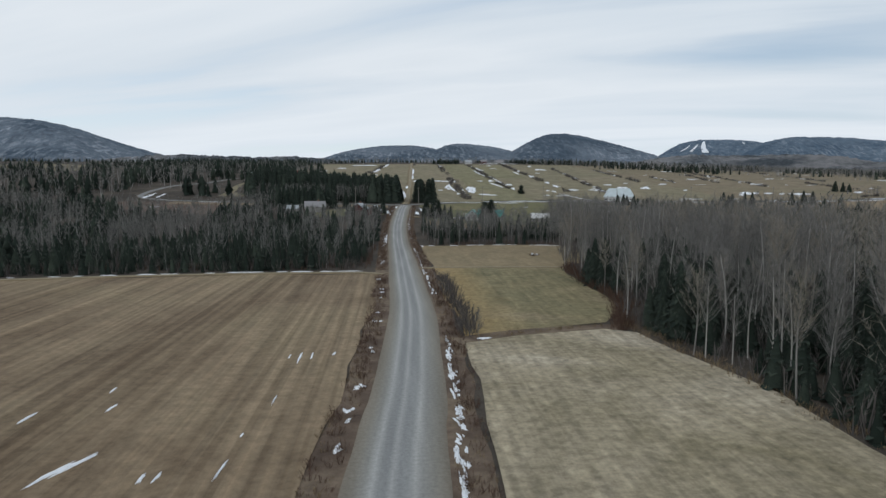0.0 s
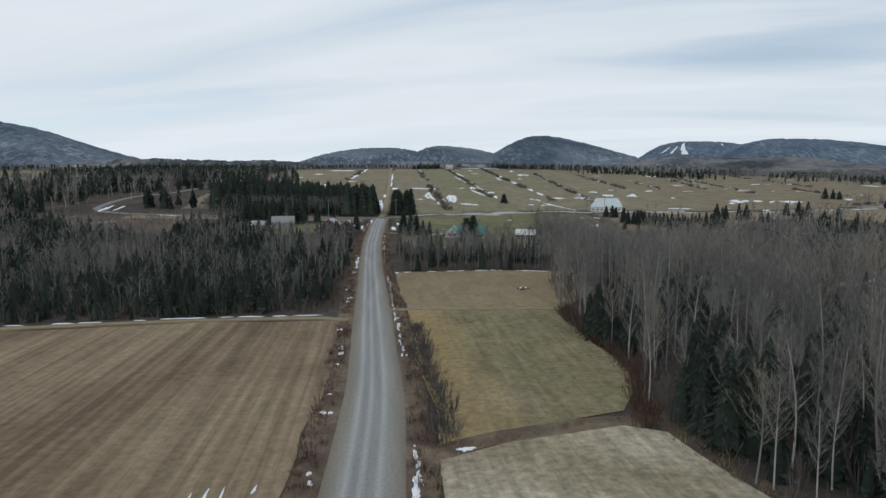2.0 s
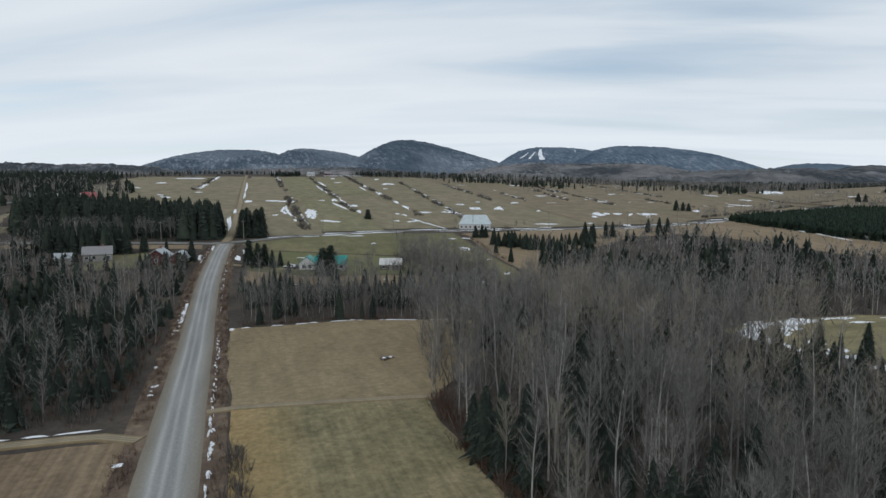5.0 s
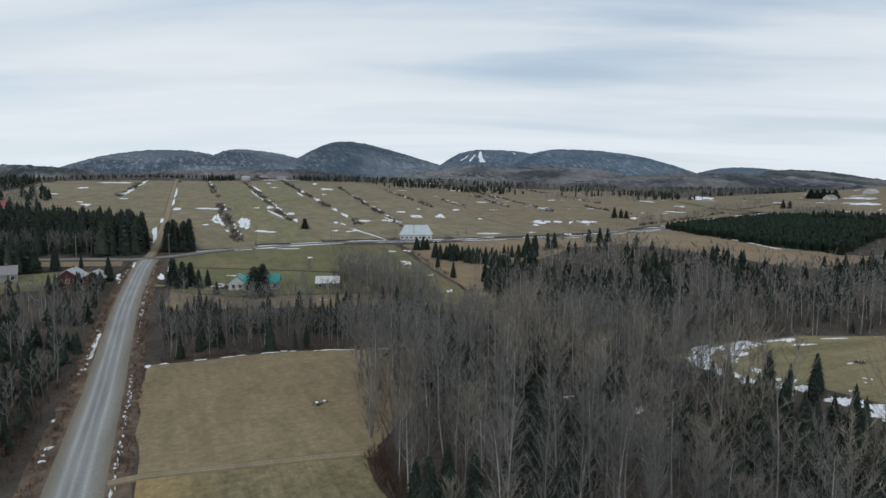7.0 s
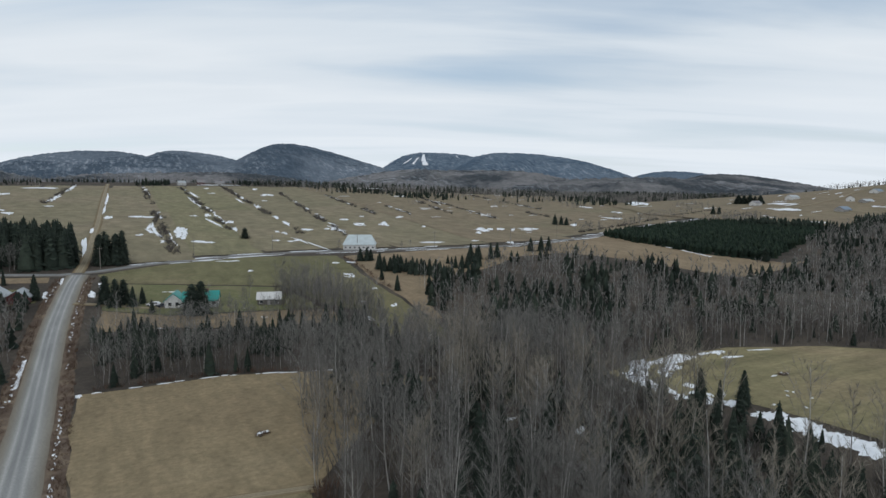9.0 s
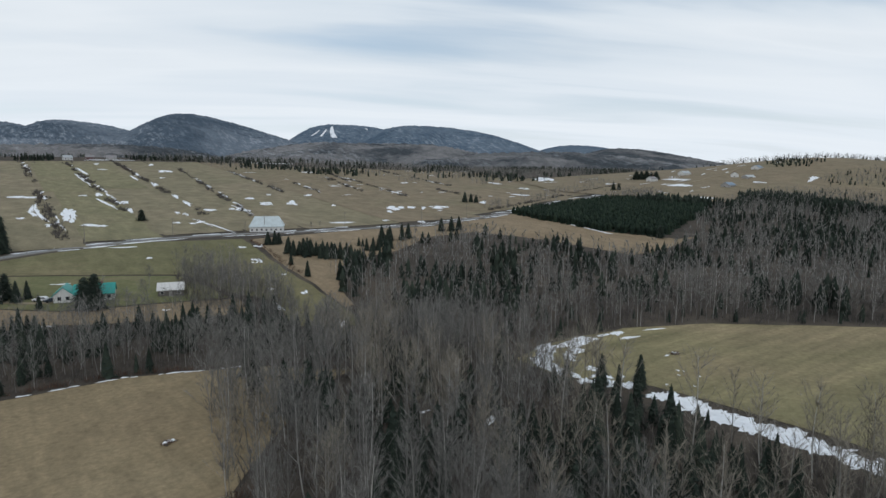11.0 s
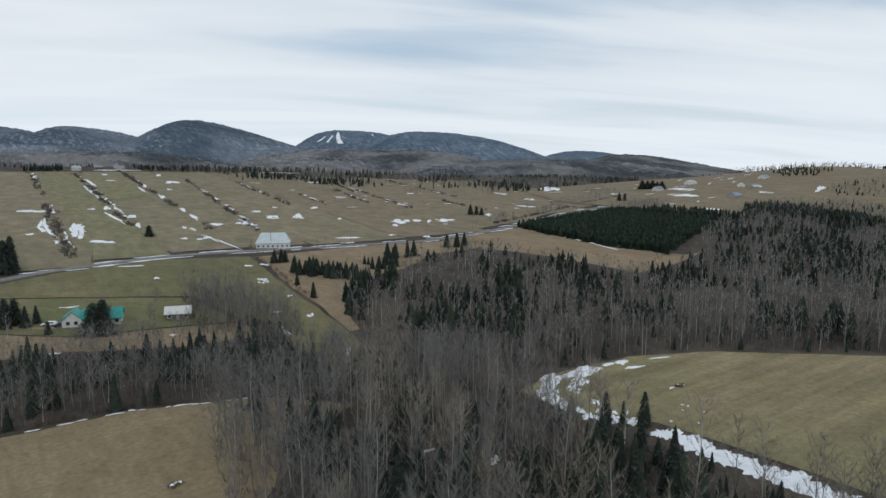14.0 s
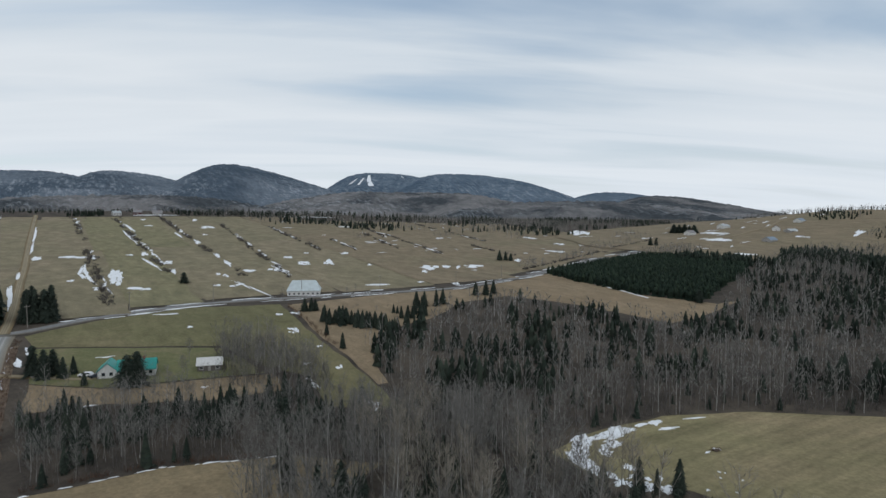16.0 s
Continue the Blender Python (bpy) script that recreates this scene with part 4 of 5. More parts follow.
plant_all("woods", pu[cu > 0.74], rng.uniform(5, 9, (cu > 0.74).sum()), far_spruce, [M["trunk"], M["needle"]], "dark conifers above the hill pastures")

p4 = scatter([(-330, 690), (-120, 712), (-116, 875), (-330, 880)], 7.5)
plant_all("woods", p4, rng.uniform(6, 10, len(p4)), far_spruce, [M["trunk"], M["needle"]], "dark conifer woods on the hill shoulder")

# tree lines along the top of the hill and behind it
for xa, xb, ya, yb, share_, gap in ((-640, -40, 870, 980, 0.6, 8), (30, 95, 885, 915, 0.9, 5), (170, 330, 895, 925, 0.85, 6), (-60, 220, 930, 990, 0.4, 7), (200, 560, 850, 960, 0.1, 8), (430, 760, 780, 930, 0.1, 9), (560, 1000, 700, 900, 0.1, 10)):
    q = scatter([(xa, ya), (xb, ya), (xb, yb), (xa, yb)], gap)
    q = q[clump(q[:, 0], q[:, 1], 45, 8) + rng.uniform(-0.2, 0.2, len(q)) > 0.36]
    k = rng.random(len(q)) < share_
    if k.any():
        plant_all("tree_line", q[k], rng.uniform(3, 5.5, k.sum()) * (1.6 if share_ > 0.8 else 1), far_spruce, [M["trunk"], M["needle"]], "dark far conifers along the hilltop", "tree line")
    if (~k).any():
        plant_all("tree_line", q[~k], rng.uniform(6, 9, (~k).sum()), dist_bare, [M["bark"], M["twig"]], "bare far trees along the hilltop", "tree line")

# hedgerows up the hill, with low bushes and a few trees
hedges = [(57, 866, 53, 660, 1.0), (51, 602, 45, 400, 1.1), (97, 864, 88, 487, 1.3), (147, 890, 128, 462, 1.2), (196, 790, 154, 447, 1.0), (264, 650, 252, 549, 1.0), (322, 686, 292, 548, 1.0), (344, 684, 314, 513, 0.9),
          (240, 760, 222, 560, 0.9), (-28, 674, -10, 895, 0.8), (370, 805, 328, 643, 0.9), (436, 690, 419, 589, 1.0), (372, 485, 380, 560, 1.2), (480, 890, 440, 720, 1.0), (330, 422, 480, 482, 1.0), (520, 500, 640, 540, 1.0)]
hedge_pts = []
for xa, ya, xb, yb, dense in hedges:
    n = int(math.hypot(xb - xa, yb - ya) / 2.6 * dense)
    t = np.sort(rng.random(n))
    thick = np.array([noise.noise((v * 9, xa * 0.1, 3)) for v in t])
    keep = thick > -0.22
    q = np.stack([xa + (xb - xa) * t + rng.normal(0, 1.3, n), ya + (yb - ya) * t], 1)[keep]
    hedge_pts.append(q)
    plant_all("hedgerow", q, rng.uniform(1.2, 3.6, len(q)), hedge_bushes, [M["brush"]], "line of bare bushes between two pastures", "hedgerow", (0.9, 1.5))
    tall = rng.random(len(q)) < 0.10
    if tall.sum() > 1:
        plant_all("hedgerow", q[tall], rng.uniform(3.5, 6, tall.sum()), far_bare, [M["bark"], M["twig"]], "bare small trees in a hedgerow", "hedgerow")

# rough verges of the gravel road
for side, x0, x1 in ((-1, -6.6, -4.2), (1, 4.2, 6.7)):
    n = 1500
    q = np.stack([rng.uniform(x0, x1, n), 20 + 320 * rng.random(n)], 1)
    q[:, 0] += road_x(q[:, 1])
    q = q[~((np.abs(q[:, 1] - 141) < 4) & (q[:, 0] < 0)) & ~((np.abs(q[:, 1] - 147.5) < 2) & (q[:, 0] > 0))]
    k = rng.random(len(q)) < 0.6
    plant_all("verge_brush", q[k], rng.uniform(0.4, 1.3, k.sum()), bushes, [M["shrub"]], "low red-brown brush along the road ditch", "brush", (0.7, 1.2))
    plant_all("verge_grass", q[~k], rng.uniform(0.25, 0.7, (~k).sum()), bushes, [M["straw"]], "dry straw-coloured grass along the road ditch", "grass", (0.8, 1.4))
q = np.stack([rng.normal(8.2, 0.7, 150), rng.uniform(80, 132, 150)], 1)
plant_all("thicket", q, rng.uniform(1.0, 3.0, 150), big_bushes, [M["brush"]], "grey bare thicket beside the road ditch", "brush", (0.7, 1.0))
q = np.concatenate([np.stack([np.linspace(9, 27, 60) + rng.normal(0, 0.4, 60), np.linspace(79.5, 85, 60) + rng.normal(0, 0.35, 60)], 1),
                    np.stack([rng.normal(0.3, 0.8, 320) + np.interp(np.linspace(20, 86, 320), [20, 43, 55, 80, 86], [36, 35.2, 34.4, 31.5, 31]), np.linspace(20, 86, 320)], 1)])
plant_all("edge_grass", q, rng.uniform(0.3, 1.0, len(q)), bushes, [M["straw"]], "dry straw grass along the field edge", "grass", (0.9, 1.6))
q = np.stack([rng.normal(1.2, 0.9, 460), rng.uniform(82, 141, 460)], 1)
q[:, 0] += np.interp(q[:, 1], [82, 88, 93, 100, 110, 121, 141], [28, 29.5, 32, 34.5, 36, 35.8, 36.6])
plant_all("edge_brush", q, rng.uniform(0.5, 2.4, 460), bushes, [M["shrub"]], "red-brown brush at the wood's edge", "brush", (0.7, 1.2))
q = np.stack([rng.normal(120.5, 2.0, 150), rng.uniform(20, 135, 150)], 1)
plant_all("edge_brush", q, rng.uniform(0.8, 2.6, 150), big_bushes, [M["twig_tan"]], "thin bare saplings beside the snowy field edge", "brush", (0.3, 0.5))
q = np.stack([rng.uniform(9, 78, 150), rng.uniform(207, 209, 150)], 1)
q[:, 1] = np.interp(q[:, 0], [7, 36, 53, 66, 78], [208.5, 207.5, 201, 195, 183]) + rng.uniform(0, 1.5, 150)
plant_all("edge_brush", q, rng.uniform(0.6, 1.8, 150), bushes, [M["shrub"]], "red-brown brush along the woods strip", "brush", (0.7, 1.2))
for poly, gap in (([(10, 262), (78, 250), (90, 262), (74, 275), (30, 274), (12, 283)], 6.5), ([(66, 262), (90, 240), (94, 275), (82, 300), (70, 290)], 4.2)):
    q = scatter(poly, gap)
    plant_all("woods", q, rng.uniform(5, 9, len(q)), mid_bare, [M["bark"], M["twig"]], "scattered bare garden trees behind the woods strip")
q = scatter([(66, 262), (92, 236), (98, 268), (90, 300), (76, 306), (68, 290)], 3.6)
plant_all("woods", q, rng.uniform(7, 11.5, len(q)), mid_bare, [M["bark"], M["twig"]], "grove of grey bare trees beside the meadow")
q = scatter([(64, 256), (92, 232), (99, 268), (91, 302), (76, 307), (67, 290)], 2.9)
plant_all("undergrowth", q, rng.uniform(2, 5.5, len(q)), big_bushes, [M["brush"]], "dark brushwood in the grove beside the meadow", "undergrowth", (0.5, 0.8))
q = scatter([(121, 323), (127, 325), (134, 321), (141, 307), (148, 301), (143, 294), (134, 301), (127, 310)], 2.9)
plant_all("woods", q, rng.uniform(4.5, 7.5, len(q)), mid_spruce, [M["trunk"], M["needle"]], "dense band of dark spruces in the sedge meadow", "woods", (1.1, 1.5))
q = np.concatenate([np.stack([rng.normal(cx, r, n), rng.normal(cy, r * 0.8, n)], 1) for cx, cy, r, n in ((352, 436, 8, 34), (420, 462, 9, 34), (458, 478, 8, 30), (505, 505, 10, 34), (562, 528, 11, 36), (400, 640, 9, 24), (480, 600, 9, 26),
                                                                                                    (622, 565, 12, 36), (662, 600, 13, 36), (300, 640, 6, 12), (540, 440, 9, 22), (590, 455, 10, 26))])
plant_all("woods", q, rng.uniform(4, 8, len(q)), dist_bare, [M["bark"], M["twig"]], "grey bare copses beside the side road")
q = scatter([(122, 330), (136, 312), (172, 318), (205, 330), (190, 352), (150, 345)], 9)
plant_all("brush", q, rng.uniform(1, 3, len(q)), big_bushes, [M["twig_tan"]], "bushes in the sedge meadow", "brush", (0.9, 1.4))
q = np.stack([np.linspace(121, 112, 70) + rng.normal(0, 0.8, 70), np.linspace(362, 285, 70)], 1)
plant_all("brush", q, rng.uniform(0.8, 2.2, 70), big_bushes, [M["shrub"]], "red-brown brush along the meadow ditch", "brush", (0.8, 1.2))

# ---- snow that is left in hollows ----


def blobs(items):
    """Flat uneven snow patches: x, y, half length, half width, turn in degrees."""
    V, T = [], []
    n = 0
    for x, y, a, b, turn in items:
        k = 30
        ang = np.linspace(0, 2 * np.pi, k, endpoint=False)
        ph = rng.uniform(0, 20)
        rad = np.array([max(0.2, 0.9 + 0.6 * noise.noise((math.cos(v) * 1.7 + ph, math.sin(v) * 1.7, ph)) + 0.5 * noise.noise((math.cos(v) * 4.5 + ph, math.sin(v) * 4.5, 3))) for v in ang])
        ca, sa = math.cos(radians(turn)), math.sin(radians(turn))
        for f, up in ((0.0, 0.16), (0.55, 0.15), (1.0, 0.02)):
            px, py = np.cos(ang) * rad * a * f, np.sin(ang) * rad * b * f
            X, Y = x + px * ca - py * sa, y + px * sa + py * ca
            up_ = up if max(a, b) > 1.2 else up * 0.8
            V.append(np.stack([X, Y, ground_z(X, Y) + up_ + (1.1 if x > 560 else 0.34 if y > 400 else 0.05)], 1))
        i = np.arange(k)
        j = (i + 1) % k
        for o in (0, k):
            T.append(np.stack([n + o + i, n + o + k + i, n + o + k + j], 1))
            T.append(np.stack([n + o + i, n + o + k + j, n + o + j], 1))
        n += 3 * k
    return np.concatenate(V), np.concatenate(T)


def snow(name, items, label):
    v, t = blobs(items)
    return tagged(new(name, tri_mesh(name, v, t, [M["snow"]], smooth=True)), label, "snow", kind="stuff")


U = rng.uniform
ditch = [(float(road_x(y)) + 4.6 + U(-0.3, 0.35), y, U(0.2, 0.9), U(0.07, 0.24), 90 + U(-15, 15)) for y in np.concatenate([U(25, 82, 62), U(110, 200, 60), U(228, 330, 40)])]
ditch += [(float(road_x(y)) - 5.0 + U(-0.5, 0.4), y, U(0.2, 0.8), U(0.15, 0.4), 90 + U(-20, 20)) for y in np.concatenate([U(30, 120, 26), U(155, 165, 6), U(205, 250, 18), U(300, 340, 14)])]
ditch += [(float(road_x(y)) + 4.35 + U(-0.2, 0.25), y, U(0.6, 1.7), U(0.1, 0.26), 90 + U(-5, 5)) for y in np.concatenate([U(25, 80, 36), U(112, 160, 16)])]
ditch += [(-5.0, 219 + k * 2.2, 1.6, 0.45, 88) for k in range(10)] + [(-5.4, 131.5, 0.9, 0.7, 20), (-6.2, 177, 1.2, 0.3, 88), (7.2, 206, 0.7, 1.6, 0), (9.5, 79, 1.0, 0.5, 10)]
snow("snow_ditch", ditch, "broken old snow along the road ditches")
snow("snow_track", [(x, float(np.interp(x, [-90, -41, -24, -9], [138.6, 144.8, 145.6, 144.4])) + U(-0.3, 0.3), U(0.6, 2.8), U(0.06, 0.22), U(-4, 6)) for x in -U(10, 85, 26)], "thin line of old snow along the dirt track")
snow("snow_rows", [(-33, 54, 1.8, 0.15, 85), (-27, 56, 1.1, 0.16, 85), (-25.4, 43, 2.6, 0.22, 72), (-24.4, 44.6, 2.3, 0.2, 70), (-14, 43, 2.1, 0.1, 87), (-19, 42, 1.1, 0.2, 92), (-14, 72, 1.0, 0.1, 90), (-12.8, 71, 2.6, 0.15, 91), (-11.5, 72, 1.9, 0.14, 92),
                   (-9, 73, 0.9, 0.2, 86), (-18, 42, 1.1, 0.15, 86), (-14, 49, 0.5, 0.1, 86), (-29, 61, 1.0, 0.15, 92), (-13, 57, 1.5, 0.06, 89), (-36, 46, 2.4, 0.2, 84)], "thin snow lying in the tilled rows")
snow("snow_edge", [(x, float(np.interp(x, [7, 36, 53, 66, 78], [206.9, 206.2, 199.8, 196, 183])) + U(-0.4, 0.3), U(0.5, 1.8), U(0.1, 0.35), -6 + U(-8, 8)) for x in np.concatenate([U(10, 36, 9), U(36, 50, 9), U(50, 66, 6)])],
     "old snow along the wood's edge")
snow("snow_field", [(float(np.interp(s, [0, 1, 2, 3], [113, 114, 124, 152])) + U(-1.6, 1.6), float(np.interp(s, [0, 1, 2, 3], [146, 158, 164, 162.5])) + U(-1.4, 1), U(2.0, 4.2), U(0.8, 1.9), float(np.interp(s, [0, 1, 1.2, 2, 2.3, 3], [85, 80, 35, 25, 0, -4])) + U(-10, 10)) for s in U(0, 3, 52)]
     + [(118.2 + U(-1.2, 1.2), 128 - k * 2.1, U(1.8, 3.2), U(2.0, 3.4), 95 + U(-12, 12)) for k in range(50)]
     + [(116.5 + U(-4, 4), 139 + U(-5, 5), U(0.8, 2.2), U(0.6, 1.1), U(0, 90)) for k in range(12)]
     + [(128 + U(-6, 10), 131 + U(-5, 5), 0.5, 0.22, U(0, 90)) for k in range(7)] + [(141, 141.8, 1.1, 0.5, 10), (126, 157.5, 4, 1.8, 20), (122, 155, 3.4, 1.6, 60), (131, 160.5, 4.5, 1.2, 10), (120, 146, 2.4, 1.6, 80), (147, 157, 3.4, 1.1, -20), (160, 158, 5, 0.5, -20), (84, 140, 2.5, 0.8, 30), (76, 150, 2, 0.6, 0)], "old snow along the curved field edge")


def ragged(items, pieces=4, size=1.0):
    """Break each patch into smaller ones that overlap and leave gaps."""
    out = []
    for x, y, a, b, turn in items:
        ca, sa = math.cos(radians(turn)), math.sin(radians(turn))
        for k in range(pieces):
            u, v = U(-0.6, 0.6) * a, U(-0.55, 0.55) * b
            out.append((x + u * ca - v * sa, y + u * sa + v * ca, a * U(0.3, 0.55) * size, b * U(0.28, 0.55) * size, turn + U(-8, 8)))
    return out


hill = ragged([(36, 572, 13, 8, -3), (65, 441, 8, 7, -8), (44, 449, 3.4, 5, -5), (40, 395, 6.3, 4, -5), (33, 478, 3.4, 4, -3), (87, 580, 3, 15, -8), (76, 574, 4, 5, -7), (95, 530, 4.5, 9, -10), (120, 779, 5.2, 8, -8), (125, 843, 4.4, 12, -8),
               (139, 479, 6.5, 7, -17), (154, 480, 4.6, 11, -19), (115, 474, 1.9, 6, -14), (118, 468, 2.3, 6, -14), (105, 437, 3, 4, -14), (116, 434, 4.4, 6, -15), (205, 552, 2.6, 6, -21)])
hill += ragged([(57, 483, 5.6, 42, -6), (183, 500, 6.9, 12, -21), (203, 501, 5.3, 20, -23), (182, 531, 5.3, 8, -20), (105, 311, 3.4, 7, -20), (618, 645, 17, 60, -46)], 26, 0.42)
hill += ragged([(174, 753, 6.9, 18, -13), (177, 833, 4.1, 14, -12), (157, 689, 3.4, 6, -13), (65, 365, 6.9, 2, -10), (69, 334, 2, 2.5, -12), (118, 343, 2.4, 4, -20), (110, 342, 2.3, 3, -19), (106, 285, 1.3, 2.2, -23), (94, 268, 2.7, 2, -21),
                (34, 303, 3.7, 1.2, -5), (57, 259, 2.1, 2, -12), (103, 260, 1.5, 4.5, -24), (96, 218, 3.7, 6, -28), (88, 248, 1.2, 7, -4), (42, 502, 3, 38, -1), (121, 419, 1.4, 33, 5), (132, 515, 2, 24, -4), (157, 476, 1.4, 28, -1)], 5)
hill += ragged([(266, 457, 7.7, 15, -32), (251, 441, 2.4, 8, -32), (276, 452, 4.8, 11, -34), (286, 448, 1.6, 12, -35), (302, 449, 6.9, 12, -37), (224, 400, 3.1, 5, -32), (231, 397, 2.1, 4, -33), (243, 389, 3.2, 9, -35), (234, 540, 4.3, 8, -25),
                (226, 478, 2.9, 6, -27), (193, 402, 7.6, 5, -28), (185, 386, 8, 3, -28), (386, 625, 4.7, 8, -33), (360, 464, 3.7, 13, -41), (437, 496, 13, 8, -44), (486, 546, 5.8, 15, -44), (507, 532, 5.5, 16, -46), (501, 608, 8.9, 15, -42), (333, 751, 8.6, 10, -25)], 5)
hill += ragged([(743, 534, 16, 17, -57), (687, 493, 21, 22, -57), (605, 403, 15, 10, -60), (778, 439, 9, 6, -64), (555, 350, 4.6, 8, -62), (808, 467, 7.8, 5, -63), (835, 405, 24, 5, 12), (-77, 658, 8, 14, 8), (-64, 768, 6.4, 14, 6),
                (-45, 844, 22, 10, 4), (-50, 612, 2.7, 5, 6), (-44, 594, 4, 8, 6), (-23, 655, 4.6, 6, 3), (17, 567, 4.2, 12, 0), (-92, 553, 5, 28, 0), (150, 900, 36, 6, 0), (330, 890, 50, 5, 0)], 6)
hill += [(-23, 728, 1.5, 48, -6), (-13, 839, 1.5, 50, -4), (19, 704, 1.2, 60, -2), (16, 620, 1.0, 34, -2), (5, 443, 1.6, 40, 1), (8.5, 500, 1.2, 20, 0), (91, 685, 2, 60, -1), (100, 760, 1.6, 40, -1), (84, 528, 1.4, 30, 3), (133, 691, 1.3, 26, -2),
         (12, 320, 1.0, 8, 6), (9, 308, 1.1, 5, 0), (-5, 312, 0.9, 6, 0), (-1, 335, 0.8, 7, 0), (24, 258, 6, 0.7, 0), (-153, 402, 1.4, 12, 0), (-146, 401, 1.0, 9, 0), (-110, 374, 8, 0.7, -14), (-128, 340, 5, 0.7, 30)]
for xa, ya, xb, yb, dense in hedges[:12]:
    for k in range(int(math.hypot(xb - xa, yb - ya) / 13)):
        t = rng.random()
        if noise.noise((t * 5, xa * 0.3, 1)) > -0.12:
            hill.append((xa + (xb - xa) * t + U(1, 3.5), ya + (yb - ya) * t, U(3, 11), U(0.5, 1.7), 86 + U(-6, 6)))
for k in range(34):
    hill.append((U(240, 640), U(430, 820), U(1.5, 8), U(0.6, 1.8), U(-10, 15)))
for k in range(26):
    hill.append((U(560, 1000), U(440, 640), U(4, 16), U(0.8, 2.5), U(-10, 25)))
snow("snow_hill", hill, "patches of old snow on the hill pastures")
snow("snow_roadside", [(x + U(-2, 2), float(np.interp(x, [12, 37, 77, 107, 150, 181, 233, 303, 346, 460, 584], [354, 370, 383.5, 385, 379, 376, 372, 393, 410, 455, 484])) + s * U(4.2, 5.2), U(2, 7), U(0.3, 0.7), 4)
                        for x in U(12, 560, 120) for s in (-1, 1) if noise.noise((x * 0.05, s * 9, 0)) > -0.1]
     + [(325.5 - k * 0.4, 362 - k * 3.3, 2.8, 1.2, 97) for k in range(20)], "old snow banked along the side road")

# ---- buildings ----


def paint_mat(name, colour, rough=0.7, metal=0.0, scale=2.0, dirt=0.35):
    m = Nodes(name, rough, 0.3)
    m.b.inputs["Metallic"].default_value = metal
    col = m.mix(dirt, colour, m.ramp(m.noise(scale, 5, 0.65, m.where((1, 1, 0.3))), [(0.3, (0.5, 0.48, 0.45)), (0.7, (1.2, 1.2, 1.2))]), "MULTIPLY")
    return m.done(col, m.noise(scale * 5, 3), 0.2, 0.02)


M["white_board"] = paint_mat("white_boards", (0.58, 0.58, 0.57))
M["red_board"] = paint_mat("red_boards", (0.08, 0.02, 0.019))
M["grey_board"] = paint_mat("grey_boards", (0.3, 0.29, 0.28))
M["dark_board"] = paint_mat("weathered_boards", (0.12, 0.11, 0.1))
M["teal_metal"] = paint_mat("teal_metal_roof", (0.035, 0.27, 0.24), 0.45)
M["pale_metal"] = paint_mat("pale_metal_roof", (0.36, 0.39, 0.41), 0.45, scale=0.6)
M["barn_roof"] = paint_mat("barn_metal_roof", (0.47, 0.53, 0.55), 0.5, scale=0.5)
M["grey_roof"] = paint_mat("grey_shingles", (0.24, 0.235, 0.24), 0.85)
M["red_metal"] = paint_mat("red_metal_roof", (0.36, 0.06, 0.07), 0.5)
M["blue_metal"] = paint_mat("blue_metal_roof", (0.16, 0.22, 0.29), 0.5)
M["pane"] = paint_mat("dark_window_glass", (0.025, 0.03, 0.035), 0.12, dirt=0.1)
M["brick_dark"] = paint_mat("chimney_brick", (0.2, 0.1, 0.08), 0.9)
M["pole_wood"] = paint_mat("weathered_pole_wood", (0.22, 0.2, 0.18), 0.9)
M["car_white"] = paint_mat("white_car_paint", (0.7, 0.7, 0.72), 0.3, dirt=0.1)
M["car_dark"] = paint_mat("dark_car_paint", (0.05, 0.06, 0.08), 0.3, dirt=0.1)
M["tyre"] = paint_mat("tyre_rubber", (0.02, 0.02, 0.02), 0.9, dirt=0.1)


def box(bm, x0, x1, y0, y1, z0, z1):
    v = [bm.verts.new(p) for p in ((x0, y0, z0), (x1, y0, z0), (x1, y1, z0), (x0, y1, z0), (x0, y0, z1), (x1, y0, z1), (x1, y1, z1), (x0, y1, z1))]
    for f in ((3, 2, 1, 0), (4, 5, 6, 7), (0, 1, 5, 4), (1, 2, 6, 5), (2, 3, 7, 6), (3, 0, 4, 7)):
        bm.faces.new([v[i] for i in f])


def prism(bm, outline, x0, x1):
    """A solid with the given y, z outline, from x0 to x1."""
    a = [bm.verts.new((x0, y, z)) for y, z in outline]
    b = [bm.verts.new((x1, y, z)) for y, z in outline]
    bm.faces.new(a[::-1])
    bm.faces.new(b)
    n = len(a)
    for i in range(n):
        bm.faces.new((a[i], a[(i + 1) % n], b[(i + 1) % n], b[i]))
    bmesh.ops.recalc_face_normals(bm, faces=bm.faces[:])


def window(house_ob, x, y, z, w, h, face):
    """A framed window on a wall that faces -y ('front') or -x ('end')."""
    for name, grow, out, mat in (("window_frame", 0.12, 0.04, M["white_board"]), ("pane", 0.0, 0.07, M["pane"])):
        bm = bmesh.new()
        if face == "front":
            box(bm, x - w / 2 - grow, x + w / 2 + grow, y - out, y + 0.05, z - grow, z + h + grow)
        else:
            box(bm, x - out, x + 0.05, y - w / 2 - grow, y + w / 2 + grow, z - grow, z + h + grow)
        ob = part(name, bm, mat, house_ob if name == "window_frame" else frame_ob)
        if name == "window_frame":
            frame_ob = ob


